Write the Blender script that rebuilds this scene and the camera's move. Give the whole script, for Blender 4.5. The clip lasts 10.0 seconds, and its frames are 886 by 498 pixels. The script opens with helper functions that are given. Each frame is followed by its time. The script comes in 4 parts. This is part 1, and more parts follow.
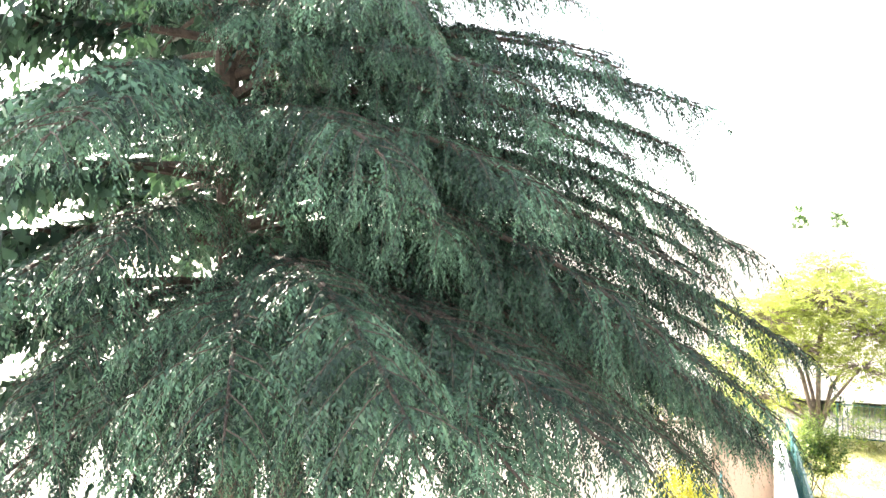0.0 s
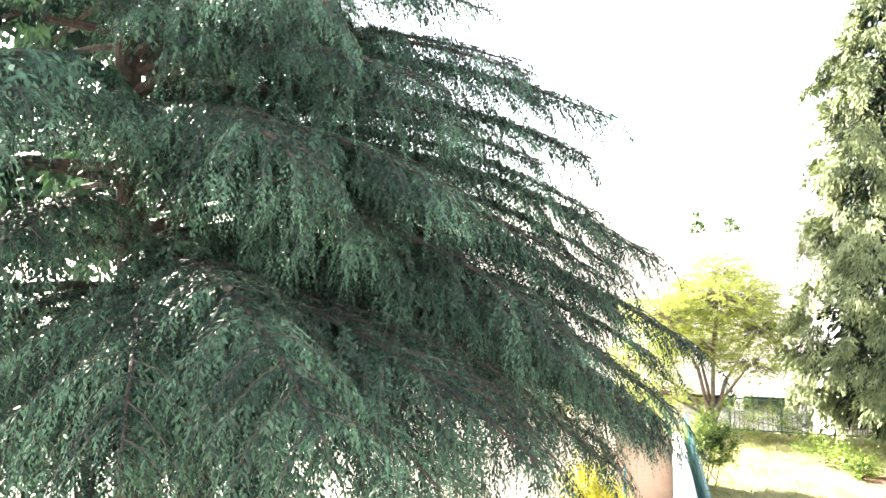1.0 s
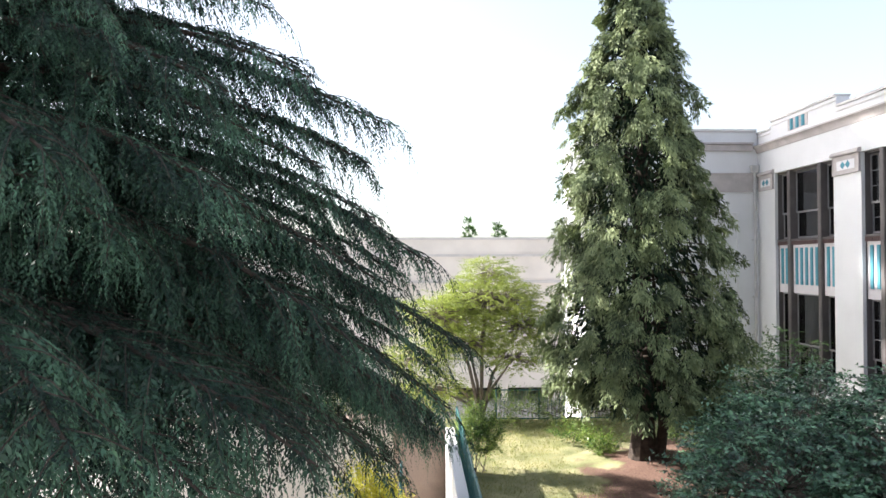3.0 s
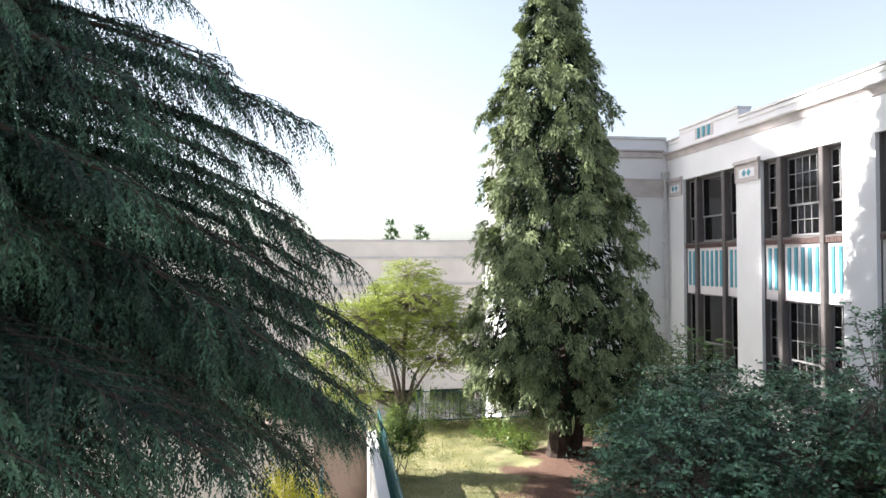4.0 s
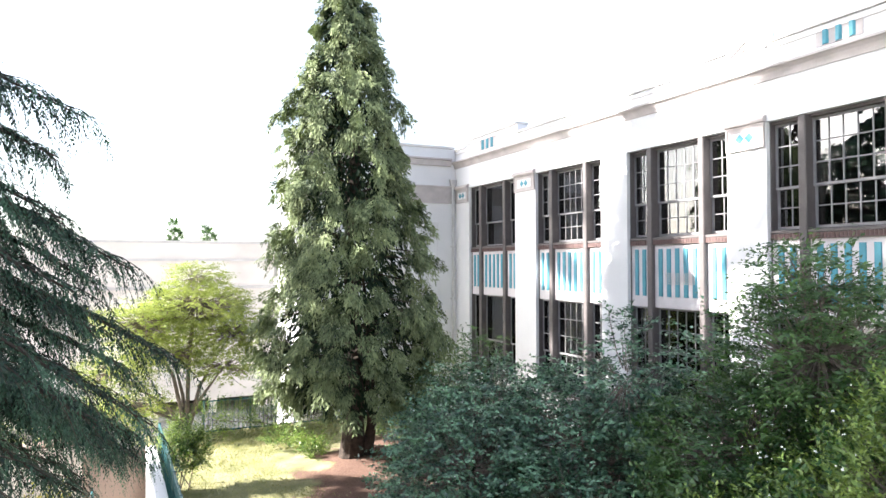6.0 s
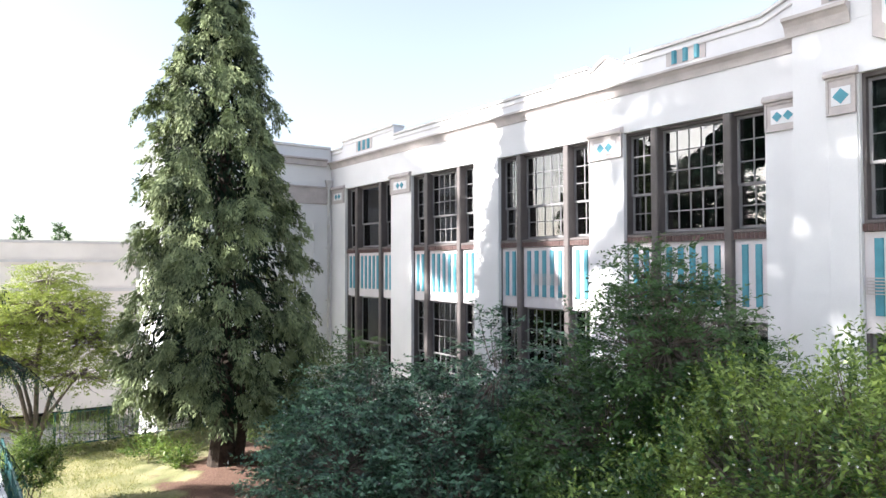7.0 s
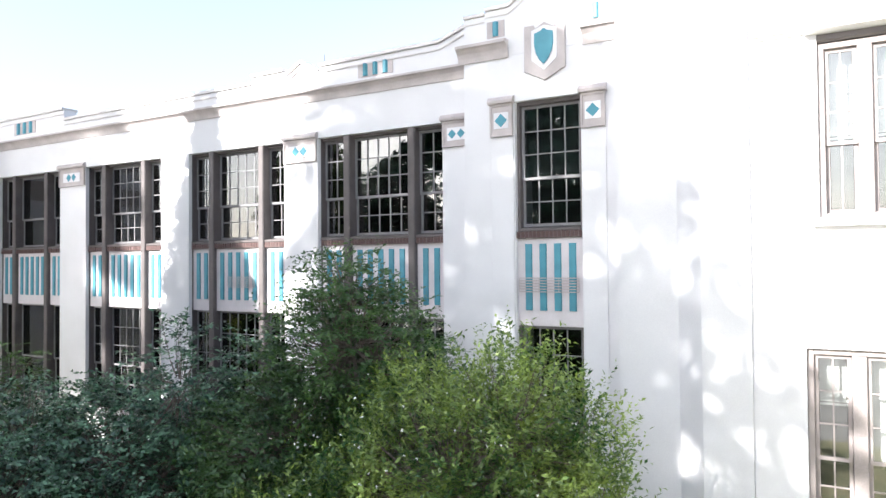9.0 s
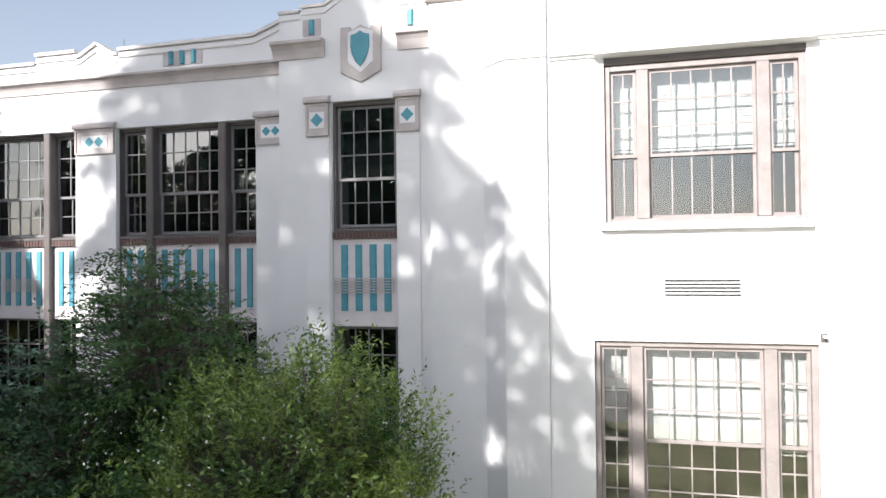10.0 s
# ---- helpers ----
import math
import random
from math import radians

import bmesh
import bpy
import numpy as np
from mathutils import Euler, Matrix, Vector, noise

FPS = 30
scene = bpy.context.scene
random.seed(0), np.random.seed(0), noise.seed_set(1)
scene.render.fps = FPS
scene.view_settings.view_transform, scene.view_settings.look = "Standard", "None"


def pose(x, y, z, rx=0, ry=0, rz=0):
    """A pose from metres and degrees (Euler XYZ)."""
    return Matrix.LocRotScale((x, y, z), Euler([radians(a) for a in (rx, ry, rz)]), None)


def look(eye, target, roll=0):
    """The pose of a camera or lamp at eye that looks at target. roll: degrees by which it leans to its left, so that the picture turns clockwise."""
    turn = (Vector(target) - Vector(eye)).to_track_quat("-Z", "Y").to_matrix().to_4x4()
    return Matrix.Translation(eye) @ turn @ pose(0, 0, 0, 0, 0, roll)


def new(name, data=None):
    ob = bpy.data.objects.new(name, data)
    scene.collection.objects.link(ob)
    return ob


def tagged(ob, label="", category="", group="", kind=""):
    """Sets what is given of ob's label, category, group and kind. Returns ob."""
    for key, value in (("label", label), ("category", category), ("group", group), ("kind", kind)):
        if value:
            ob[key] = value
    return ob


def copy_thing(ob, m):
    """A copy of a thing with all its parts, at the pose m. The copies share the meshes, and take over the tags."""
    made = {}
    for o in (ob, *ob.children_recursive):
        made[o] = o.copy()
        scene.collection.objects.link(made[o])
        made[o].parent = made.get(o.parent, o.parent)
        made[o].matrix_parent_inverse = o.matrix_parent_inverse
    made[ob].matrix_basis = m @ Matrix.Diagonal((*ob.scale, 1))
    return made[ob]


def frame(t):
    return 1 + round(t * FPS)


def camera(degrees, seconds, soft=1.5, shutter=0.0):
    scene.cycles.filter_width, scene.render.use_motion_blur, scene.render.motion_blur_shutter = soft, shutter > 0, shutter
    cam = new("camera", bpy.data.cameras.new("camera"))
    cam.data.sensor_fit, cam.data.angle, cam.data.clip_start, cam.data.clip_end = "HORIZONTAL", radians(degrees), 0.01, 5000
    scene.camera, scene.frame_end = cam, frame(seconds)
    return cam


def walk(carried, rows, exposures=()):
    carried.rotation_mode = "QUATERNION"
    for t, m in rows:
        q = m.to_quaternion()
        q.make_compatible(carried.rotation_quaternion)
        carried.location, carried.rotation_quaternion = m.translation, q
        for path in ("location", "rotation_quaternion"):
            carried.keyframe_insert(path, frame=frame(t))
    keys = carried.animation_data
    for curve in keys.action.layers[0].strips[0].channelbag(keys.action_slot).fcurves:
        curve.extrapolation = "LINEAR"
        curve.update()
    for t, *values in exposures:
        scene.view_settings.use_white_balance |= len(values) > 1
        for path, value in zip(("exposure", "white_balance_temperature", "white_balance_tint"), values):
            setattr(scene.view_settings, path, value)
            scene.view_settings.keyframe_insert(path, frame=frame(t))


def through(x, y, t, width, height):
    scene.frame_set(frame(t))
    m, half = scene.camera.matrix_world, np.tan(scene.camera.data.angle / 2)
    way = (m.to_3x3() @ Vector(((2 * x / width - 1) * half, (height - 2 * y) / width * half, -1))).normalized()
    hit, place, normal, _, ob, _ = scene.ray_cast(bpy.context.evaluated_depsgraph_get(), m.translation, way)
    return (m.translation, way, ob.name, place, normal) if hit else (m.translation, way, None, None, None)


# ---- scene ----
cam = camera(65.9, 10.0)
PATH = [
    (0, (-12.044, -3.484, 4.846), (-12.832, -1.646, 4.869), -0.1),
    (0.5, (-12.026, -3.461, 4.837), (-12.69, -1.575, 4.866), -0.2),
    (1, (-12.014, -3.488, 4.824), (-12.567, -1.566, 4.858), -0.2),
    (1.5, (-11.999, -3.507, 4.832), (-12.381, -1.544, 4.866), -0.2),
    (2, (-11.992, -3.513, 4.837), (-12.21, -1.525, 4.873), -0.1),
    (2.5, (-11.986, -3.529, 4.84), (-12.038, -1.53, 4.877), -0.1),
    (4, (-11.987, -3.567, 4.842), (-11.687, -1.59, 4.886), -0.1),
    (4.5, (-11.991, -3.602, 4.852), (-11.536, -1.655, 4.896), -0.1),
    (5, (-11.99, -3.636, 4.851), (-11.402, -1.725, 4.899), -0.1),
    (5.5, (-12.002, -3.648, 4.86), (-11.28, -1.783, 4.909), -0.1),
    (7, (-12.051, -3.804, 4.848), (-10.874, -2.188, 4.902), -0.1),
    (7.5, (-12.056, -3.843, 4.84), (-10.736, -2.342, 4.897), -0.1),
    (8, (-12.069, -3.877, 4.826), (-10.611, -2.509, 4.885), -0.2),
    (8.5, (-12.047, -3.921, 4.882), (-10.437, -2.735, 4.934), -0.4),
    (9, (-12.013, -3.98, 4.946), (-10.27, -3.001, 4.989), -0.5),
    (9.5, (-12.022, -4.024, 4.955), (-10.164, -3.283, 4.997), -0.5),
    (10, (-12.04, -4.07, 4.991), (-10.102, -3.576, 5.024), -0.6),
]
EXPOSURES = [(0, 3.7, 6900, 10), (0.9, 3.55, 6900, 10), (1.4, 3.25, 6700, 10), (1.9, 2.66, 6300, 10), (2.5, 2.15, 6200, 10), (4, 1.69, 6200, 10), (5.5, 2.55, 6200, 10), (7.3, 1.82, 6100, 10), (8.5, 2.04, 6050, 10), (9.5, 1.56, 6060, 10), (10, 1.08, 6080, 10)]
walk(cam, [(t, look(eye, target, roll)) for t, eye, target, roll in PATH], EXPOSURES)

# ---- light ----
SUN_YAW, SUN_EL = 67.0, 28.0      # degrees to the left of north (+y), and above the horizon
sun_dir = Vector((-math.sin(radians(SUN_YAW)) * math.cos(radians(SUN_EL)), math.cos(radians(SUN_YAW)) * math.cos(radians(SUN_EL)), math.sin(radians(SUN_EL))))
world = bpy.data.worlds.new("world")
scene.world = world
world.use_nodes = True
wn, wl = world.node_tree.nodes, world.node_tree.links
sky = wn.new("ShaderNodeTexSky")
sky.sky_type, sky.sun_disc = "NISHITA", False
sky.sun_elevation, sky.sun_rotation = radians(SUN_EL), radians(-SUN_YAW)
sky.air_density, sky.dust_density = 1.0, 2.0
wn["Background"].inputs["Strength"].default_value = 0.065
haze = wn.new("ShaderNodeHueSaturation")            # a milky summer haze
haze.inputs["Saturation"].default_value, haze.inputs["Value"].default_value = 0.5, 1.45
wl.new(sky.outputs[0], haze.inputs["Color"])
wl.new(haze.outputs[0], wn["Background"].inputs["Color"])
sun = new("sun", bpy.data.lights.new("sun", "SUN"))
sun.data.energy, sun.data.angle, sun.data.color = 5.0, radians(0.5), (1.0, 0.93, 0.83)
sun.matrix_world = look(sun_dir * 80, (0, 0, 0))

# ---- materials ----
def material(name, colour, rough=0.7, metal=0.0, vary=0.15, scale=3.0, grain=60.0, bump=0.1, stain=0.0, dark=None):
    """A surface with variation at two scales: broad stains and fine grain, with a little relief."""
    m = bpy.data.materials.new(name)
    m.use_nodes = True
    n, l = m.node_tree.nodes, m.node_tree.links
    b = n["Principled BSDF"]
    b.inputs["Roughness"].default_value, b.inputs["Metallic"].default_value = rough, metal
    tc = n.new("ShaderNodeTexCoord")
    broad, fine = n.new("ShaderNodeTexNoise"), n.new("ShaderNodeTexNoise")
    broad.inputs["Scale"].default_value, broad.inputs["Detail"].default_value = scale, 6
    fine.inputs["Scale"].default_value, fine.inputs["Detail"].default_value = grain, 3
    l.new(tc.outputs["Object"], broad.inputs["Vector"]), l.new(tc.outputs["Object"], fine.inputs["Vector"])
    mixed = n.new("ShaderNodeMix")
    mixed.data_type = "RGBA"
    low = dark or tuple(c * (1 - 2 * vary) for c in colour)
    mixed.inputs["A"].default_value, mixed.inputs["B"].default_value = (*low, 1), (*colour, 1)
    ramp = n.new("ShaderNodeMapRange")
    ramp.inputs["From Min"].default_value, ramp.inputs["From Max"].default_value = 0.3 - stain * 0.1, 0.62 - stain * 0.1
    l.new(broad.outputs["Fac"], ramp.inputs["Value"]), l.new(ramp.outputs["Result"], mixed.inputs["Factor"])
    second = n.new("ShaderNodeMix")
    second.data_type, second.blend_type = "RGBA", "OVERLAY"
    second.inputs["Factor"].default_value = 0.25
    l.new(mixed.outputs["Result"], second.inputs["A"]), l.new(fine.outputs["Fac"], second.inputs["B"])
    l.new(second.outputs["Result"], b.inputs["Base Color"])
    relief = n.new("ShaderNodeBump")
    relief.inputs["Strength"].default_value, relief.inputs["Distance"].default_value = bump, 0.02
    l.new(fine.outputs["Fac"], relief.inputs["Height"]), l.new(relief.outputs["Normal"], b.inputs["Normal"])
    return m


def foliage(name, dark, light, through=0.3, rough=0.5, gloss=0.3, scale=1.2, low=0.4, tone_share=0.0):
    """Leaves: each leaf its own shade, with slow drifts through the crown, partly letting light through."""
    m = bpy.data.materials.new(name)
    m.use_nodes = True
    n, l = m.node_tree.nodes, m.node_tree.links
    b, out = n["Principled BSDF"], n["Material Output"]
    b.inputs["Roughness"].default_value, b.inputs["Specular IOR Level"].default_value = rough, gloss
    geo, tc, drift = n.new("ShaderNodeNewGeometry"), n.new("ShaderNodeTexCoord"), n.new("ShaderNodeTexNoise")
    drift.inputs["Scale"].default_value = scale
    l.new(tc.outputs["Object"], drift.inputs["Vector"])
    add = n.new("ShaderNodeMath")
    add.operation = "ADD"
    half = n.new("ShaderNodeMath")
    half.operation = "MULTIPLY"
    half.inputs[1].default_value = 0.3
    l.new(geo.outputs["Random Per Island"], half.inputs[0])
    l.new(half.outputs[0], add.inputs[0]), l.new(drift.outputs["Fac"], add.inputs[1])
    ramp = n.new("ShaderNodeMapRange")
    ramp.inputs["From Min"].default_value, ramp.inputs["From Max"].default_value = low, low + 0.5
    if tone_share:                            # paler young tips, darker inner parts as painted shade, by the mesh's tone value
        shoot_tone, toned = n.new("ShaderNodeAttribute"), n.new("ShaderNodeMath")
        shoot_tone.attribute_name = "shoot_tone"
        toned.operation, toned.inputs[1].default_value = "MULTIPLY_ADD", tone_share
        l.new(shoot_tone.outputs["Fac"], toned.inputs[0]), l.new(add.outputs[0], toned.inputs[2])
        l.new(toned.outputs[0], ramp.inputs["Value"])
    else:
        l.new(add.outputs[0], ramp.inputs["Value"])
    mixed = n.new("ShaderNodeMix")
    mixed.data_type = "RGBA"
    mixed.inputs["A"].default_value, mixed.inputs["B"].default_value = (*dark, 1), (*light, 1)
    l.new(ramp.outputs["Result"], mixed.inputs["Factor"])
    l.new(mixed.outputs["Result"], b.inputs["Base Color"])
    tr, mx = n.new("ShaderNodeBsdfTranslucent"), n.new("ShaderNodeMixShader")
    mx.inputs["Fac"].default_value = through
    bright = n.new("ShaderNodeMix")
    bright.data_type, bright.blend_type = "RGBA", "MULTIPLY"
    bright.inputs["Factor"].default_value = 1.0
    bright.inputs["B"].default_value = (1.25, 1.3, 0.75, 1)
    l.new(mixed.outputs["Result"], bright.inputs["A"]), l.new(bright.outputs["Result"], tr.inputs["Color"])
    l.new(b.outputs[0], mx.inputs[1]), l.new(tr.outputs[0], mx.inputs[2]), l.new(mx.outputs[0], out.inputs["Surface"])
    return m


def glass(name):
    m = bpy.data.materials.new(name)
    m.use_nodes = True
    n, l = m.node_tree.nodes, m.node_tree.links
    n.remove(n["Principled BSDF"])
    clear, mirror, mx, fr = n.new("ShaderNodeBsdfTransparent"), n.new("ShaderNodeBsdfGlossy"), n.new("ShaderNodeMixShader"), n.new("ShaderNodeFresnel")
    clear.inputs["Color"].default_value = (0.72, 0.75, 0.75, 1)
    mirror.inputs["Roughness"].default_value = 0.012
    fr.inputs["IOR"].default_value = 2.3
    tc, wob, relief = n.new("ShaderNodeTexCoord"), n.new("ShaderNodeTexNoise"), n.new("ShaderNodeBump")
    wob.inputs["Scale"].default_value, relief.inputs["Strength"].default_value, relief.inputs["Distance"].default_value = 2.2, 0.14, 0.02
    l.new(tc.outputs["Object"], wob.inputs["Vector"]), l.new(wob.outputs["Fac"], relief.inputs["Height"])
    l.new(relief.outputs["Normal"], mirror.inputs["Normal"])
    l.new(fr.outputs[0], mx.inputs["Fac"]), l.new(clear.outputs[0], mx.inputs[1]), l.new(mirror.outputs[0], mx.inputs[2])
    l.new(mx.outputs[0], n["Material Output"].inputs["Surface"])
    return m


STUCCO = material("white_stucco", (0.72, 0.715, 0.735), 0.85, vary=0.05, scale=0.7, grain=90, bump=0.15)
MAUVE = material("mauve_trim", (0.50, 0.455, 0.45), 0.8, vary=0.1, scale=2.5, grain=80, bump=0.2)
PANEL = material("pale_pink_panel", (0.64, 0.60, 0.62), 0.75, vary=0.06, scale=2.0, grain=70, bump=0.1)
TEAL = material("teal_paint", (0.075, 0.28, 0.36), 0.55, vary=0.1, scale=4, grain=60, bump=0.08)
STEEL = material("grey_brown_mullion_paint", (0.115, 0.10, 0.10), 0.55, vary=0.12, scale=3, grain=50, bump=0.05)
# paler copy of the mullion paint, so the wing frames look sunlit
WING_FRAME = material("sun_paled_mauve_paint", (0.28, 0.245, 0.24), 0.5, vary=0.1, scale=4, grain=60, bump=0.05)
SASH = material("grey_sash_paint", (0.21, 0.205, 0.215), 0.5, vary=0.1, scale=4, grain=60, bump=0.05)
BRICK = material("dark_red_brick", (0.15, 0.095, 0.09), 0.9, vary=0.25, scale=9, grain=70, bump=0.5)
MORTAR = material("mortar", (0.24, 0.2, 0.19), 0.95, vary=0.1, scale=8, grain=90, bump=0.3)
COPING = material("pale_coping", (0.66, 0.63, 0.62), 0.7, vary=0.08, scale=2, grain=60, bump=0.1)
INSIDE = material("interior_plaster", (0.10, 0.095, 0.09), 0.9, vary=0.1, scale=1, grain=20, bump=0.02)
ROOF = material("grey_roofing", (0.25, 0.25, 0.25), 0.9, vary=0.15, scale=1, grain=40, bump=0.3)
BLIND = material("white_blind", (0.80, 0.78, 0.75), 0.8, vary=0.04, scale=2, grain=30, bump=0.02)
PIPE = material("painted_pipe", (0.55, 0.53, 0.54), 0.5, vary=0.1, scale=3, grain=40, bump=0.05)
CONCRETE = material("stained_concrete", (0.30, 0.23, 0.19), 0.9, vary=0.28, scale=1.1, grain=45, bump=0.3, stain=0.6)
CREAM = material("cream_wall_paint", (0.82, 0.76, 0.71), 0.85, vary=0.08, scale=0.6, grain=60, bump=0.1)
RAIL = material("teal_green_rail_paint", (0.03, 0.13, 0.14), 0.45, vary=0.12, scale=5, grain=50, bump=0.05)
PAVING = material("pale_paving", (0.46, 0.44, 0.41), 0.9, vary=0.15, scale=0.35, grain=30, bump=0.2)
GRASS_GROUND = material("dry_lawn", (0.36, 0.33, 0.18), 0.95, vary=0.2, scale=1.3, grain=25, bump=0.6, dark=(0.15, 0.17, 0.065))
BARK = material("brown_bark", (0.06, 0.043, 0.034), 0.95, vary=0.3, scale=9, grain=45, bump=0.9)
PALE_BARK = material("grey_twig_bark", (0.20, 0.16, 0.14), 0.9, vary=0.25, scale=9, grain=45, bump=0.6)
DARK = material("dark_opening", (0.03, 0.03, 0.03), 0.8, vary=0.1)
BLUE = material("blue_plastic", (0.02, 0.05, 0.32), 0.4, vary=0.08, scale=4, grain=50, bump=0.02)
WHITE = material("white_plastic", (0.75, 0.75, 0.75), 0.4, vary=0.05, scale=4, grain=50, bump=0.02)
GLASS = glass("window_glass")
# cedar and fir: last number is the strength of depth shade painted along shoots
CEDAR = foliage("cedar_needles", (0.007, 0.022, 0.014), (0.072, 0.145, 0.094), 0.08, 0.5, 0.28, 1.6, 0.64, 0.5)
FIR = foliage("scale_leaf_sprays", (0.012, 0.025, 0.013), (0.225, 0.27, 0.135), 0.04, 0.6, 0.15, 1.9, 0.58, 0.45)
DOGWOOD = foliage("dark_glossy_leaves", (0.010, 0.045, 0.022), (0.27, 0.48, 0.29), 0.08, 0.32, 0.55, 2.6, 0.52)
GREENLEAF = foliage("mid_green_leaves", (0.014, 0.052, 0.014), (0.105, 0.19, 0.055), 0.25, 0.35, 0.6, 1.6)
FRESH = foliage("fresh_green_leaves", (0.026, 0.080, 0.018), (0.38, 0.48, 0.13), 0.28, 0.36, 0.5, 1.5, 0.46)
LIME = foliage("yellow_green_leaves", (0.20, 0.25, 0.06), (0.38, 0.42, 0.15), 0.45, 0.5, 0.3, 0.9)
GOLD = foliage("golden_leaves", (0.42, 0.40, 0.05), (0.72, 0.66, 0.14), 0.45, 0.5, 0.3, 0.9)
GRASS = foliage("grass_blades", (0.18, 0.20, 0.08), (0.42, 0.39, 0.21), 0.3, 0.7, 0.2, 0.7)


# ---- building kit ----
class Solid:
    """Gathers boxes and prisms for one mesh."""
    def __init__(self):
        self.v, self.f = [], []

    def box(self, x0, x1, y0, y1, z0, z1):
        x0, x1, y0, y1, z0, z1 = min(x0, x1), max(x0, x1), min(y0, y1), max(y0, y1), min(z0, z1), max(z0, z1)
        k = len(self.v)
        self.v += [(x, y, z) for z in (z0, z1) for x, y in ((x0, y0), (x1, y0), (x1, y1), (x0, y1))]
        self.f += [tuple(k + i for i in q) for q in ((3, 2, 1, 0), (4, 5, 6, 7), (0, 1, 5, 4), (1, 2, 6, 5), (2, 3, 7, 6), (3, 0, 4, 7))]
        return self

    def prism(self, outline, a, b, axis="x"):
        """An outline pushed from a to b along an axis. For x the outline is (y, z), for y (x, z), for z (x, y)."""
        def put(p, d):
            return {"x": (d, p[0], p[1]), "y": (p[0], d, p[1]), "z": (p[0], p[1], d)}[axis]
        k, n = len(self.v), len(outline)
        self.v += [put(p, a) for p in outline] + [put(p, b) for p in outline]
        self.f += [tuple(range(k, k + n)), tuple(range(k + 2 * n - 1, k + n - 1, -1))]
        self.f += [(k + i, k + n + i, k + n + (i + 1) % n, k + (i + 1) % n) for i in range(n)]
        return self

    def wall(self, x0, x1, y0, y1, z0, z1, holes, axis="x"):
        """A wall across an axis from x0 to x1, with openings (y0, y1, z0, z1), as one connected mesh."""
        ys = sorted({y0, y1, *[h[0] for h in holes], *[h[1] for h in holes]})
        zs = sorted({z0, z1, *[h[2] for h in holes], *[h[3] for h in holes]})
        def solid(i, j):
            if not (0 <= i < len(ys) - 1 and 0 <= j < len(zs) - 1):
                return False
            y, z = (ys[i] + ys[i + 1]) / 2, (zs[j] + zs[j + 1]) / 2
            return not any(h[0] < y < h[1] and h[2] < z < h[3] for h in holes)
        k, n = len(self.v), len(ys) * len(zs)
        for x in (x0, x1):
            self.v += [((x, y, z) if axis == "x" else (y, x, z)) for z in zs for y in ys]
        at = lambda side, i, j: k + side * n + j * len(ys) + i
        for i in range(len(ys) - 1):
            for j in range(len(zs) - 1):
                if not solid(i, j):
                    continue
                for side in (0, 1):
                    self.f.append((at(side, i, j), at(side, i + 1, j), at(side, i + 1, j + 1), at(side, i, j + 1)))
                for di, dj, a, c in ((-1, 0, (i, j), (i, j + 1)), (1, 0, (i + 1, j), (i + 1, j + 1)), (0, -1, (i, j), (i + 1, j)), (0, 1, (i, j + 1), (i + 1, j + 1))):
                    if not solid(i + di, j + dj):
                        self.f.append((at(0, *a), at(0, *c), at(1, *c), at(1, *a)))
        return self

    def tube(self, points, radii, sides=8):
        points = [Vector(p) for p in points]
        k = len(self.v)
        for i, p in enumerate(points):
            d = (points[min(i + 1, len(points) - 1)] - points[max(i - 1, 0)]).normalized()
            a = d.cross(Vector((0, 0, 1)) if abs(d.z) < 0.9 else Vector((1, 0, 0))).normalized()
            b = d.cross(a)
            r = float(radii[i] if hasattr(radii, "__len__") else radii)
            self.v += [tuple(p + r * (math.cos(t) * a + math.sin(t) * b)) for t in [2 * math.pi * s / sides for s in range(sides)]]
        for i in range(len(points) - 1):
            for s in range(sides):
                u = (s + 1) % sides
                self.f.append((k + i * sides + s, k + i * sides + u, k + (i + 1) * sides + u, k + (i + 1) * sides + s))
        self.f.append(tuple(k + s for s in range(sides)))
        self.f.append(tuple(k + (len(points) - 1) * sides + s for s in reversed(range(sides))))
        return self

    def mesh(self, name, mat):
        me = bpy.data.meshes.new(name)
        me.from_pydata(self.v, [], self.f)
        bm = bmesh.new()
        bm.from_mesh(me)
        bmesh.ops.delete(bm, geom=[v for v in bm.verts if not v.link_faces], context="VERTS")
        bmesh.ops.recalc_face_normals(bm, faces=bm.faces)
        bm.to_mesh(me)
        bm.free()
        me.materials.append(mat)
        return me


def part(name, solid, mat, parent=None, label="", bevel=0.0):
    ob = new(name, solid if isinstance(solid, bpy.types.Mesh) else solid.mesh(name, mat))
    ob.parent = parent
    if bevel:
        mod = ob.modifiers.new("bevel", "BEVEL")
        mod.width, mod.segments, mod.limit_method = bevel, 2, "ANGLE"
    return tagged(ob, label)


def thing(name, label, category, group="", kind="", at=(0, 0, 0)):
    ob = new(name)
    ob.location = at
    ob.empty_display_size = 0.2
    return tagged(ob, label, category, group, kind)


def structure(name, solid, mat, label, category, bevel=0.0):
    ob = part(name, solid, mat, None, label, bevel)
    return tagged(ob, category=category, kind="structure")


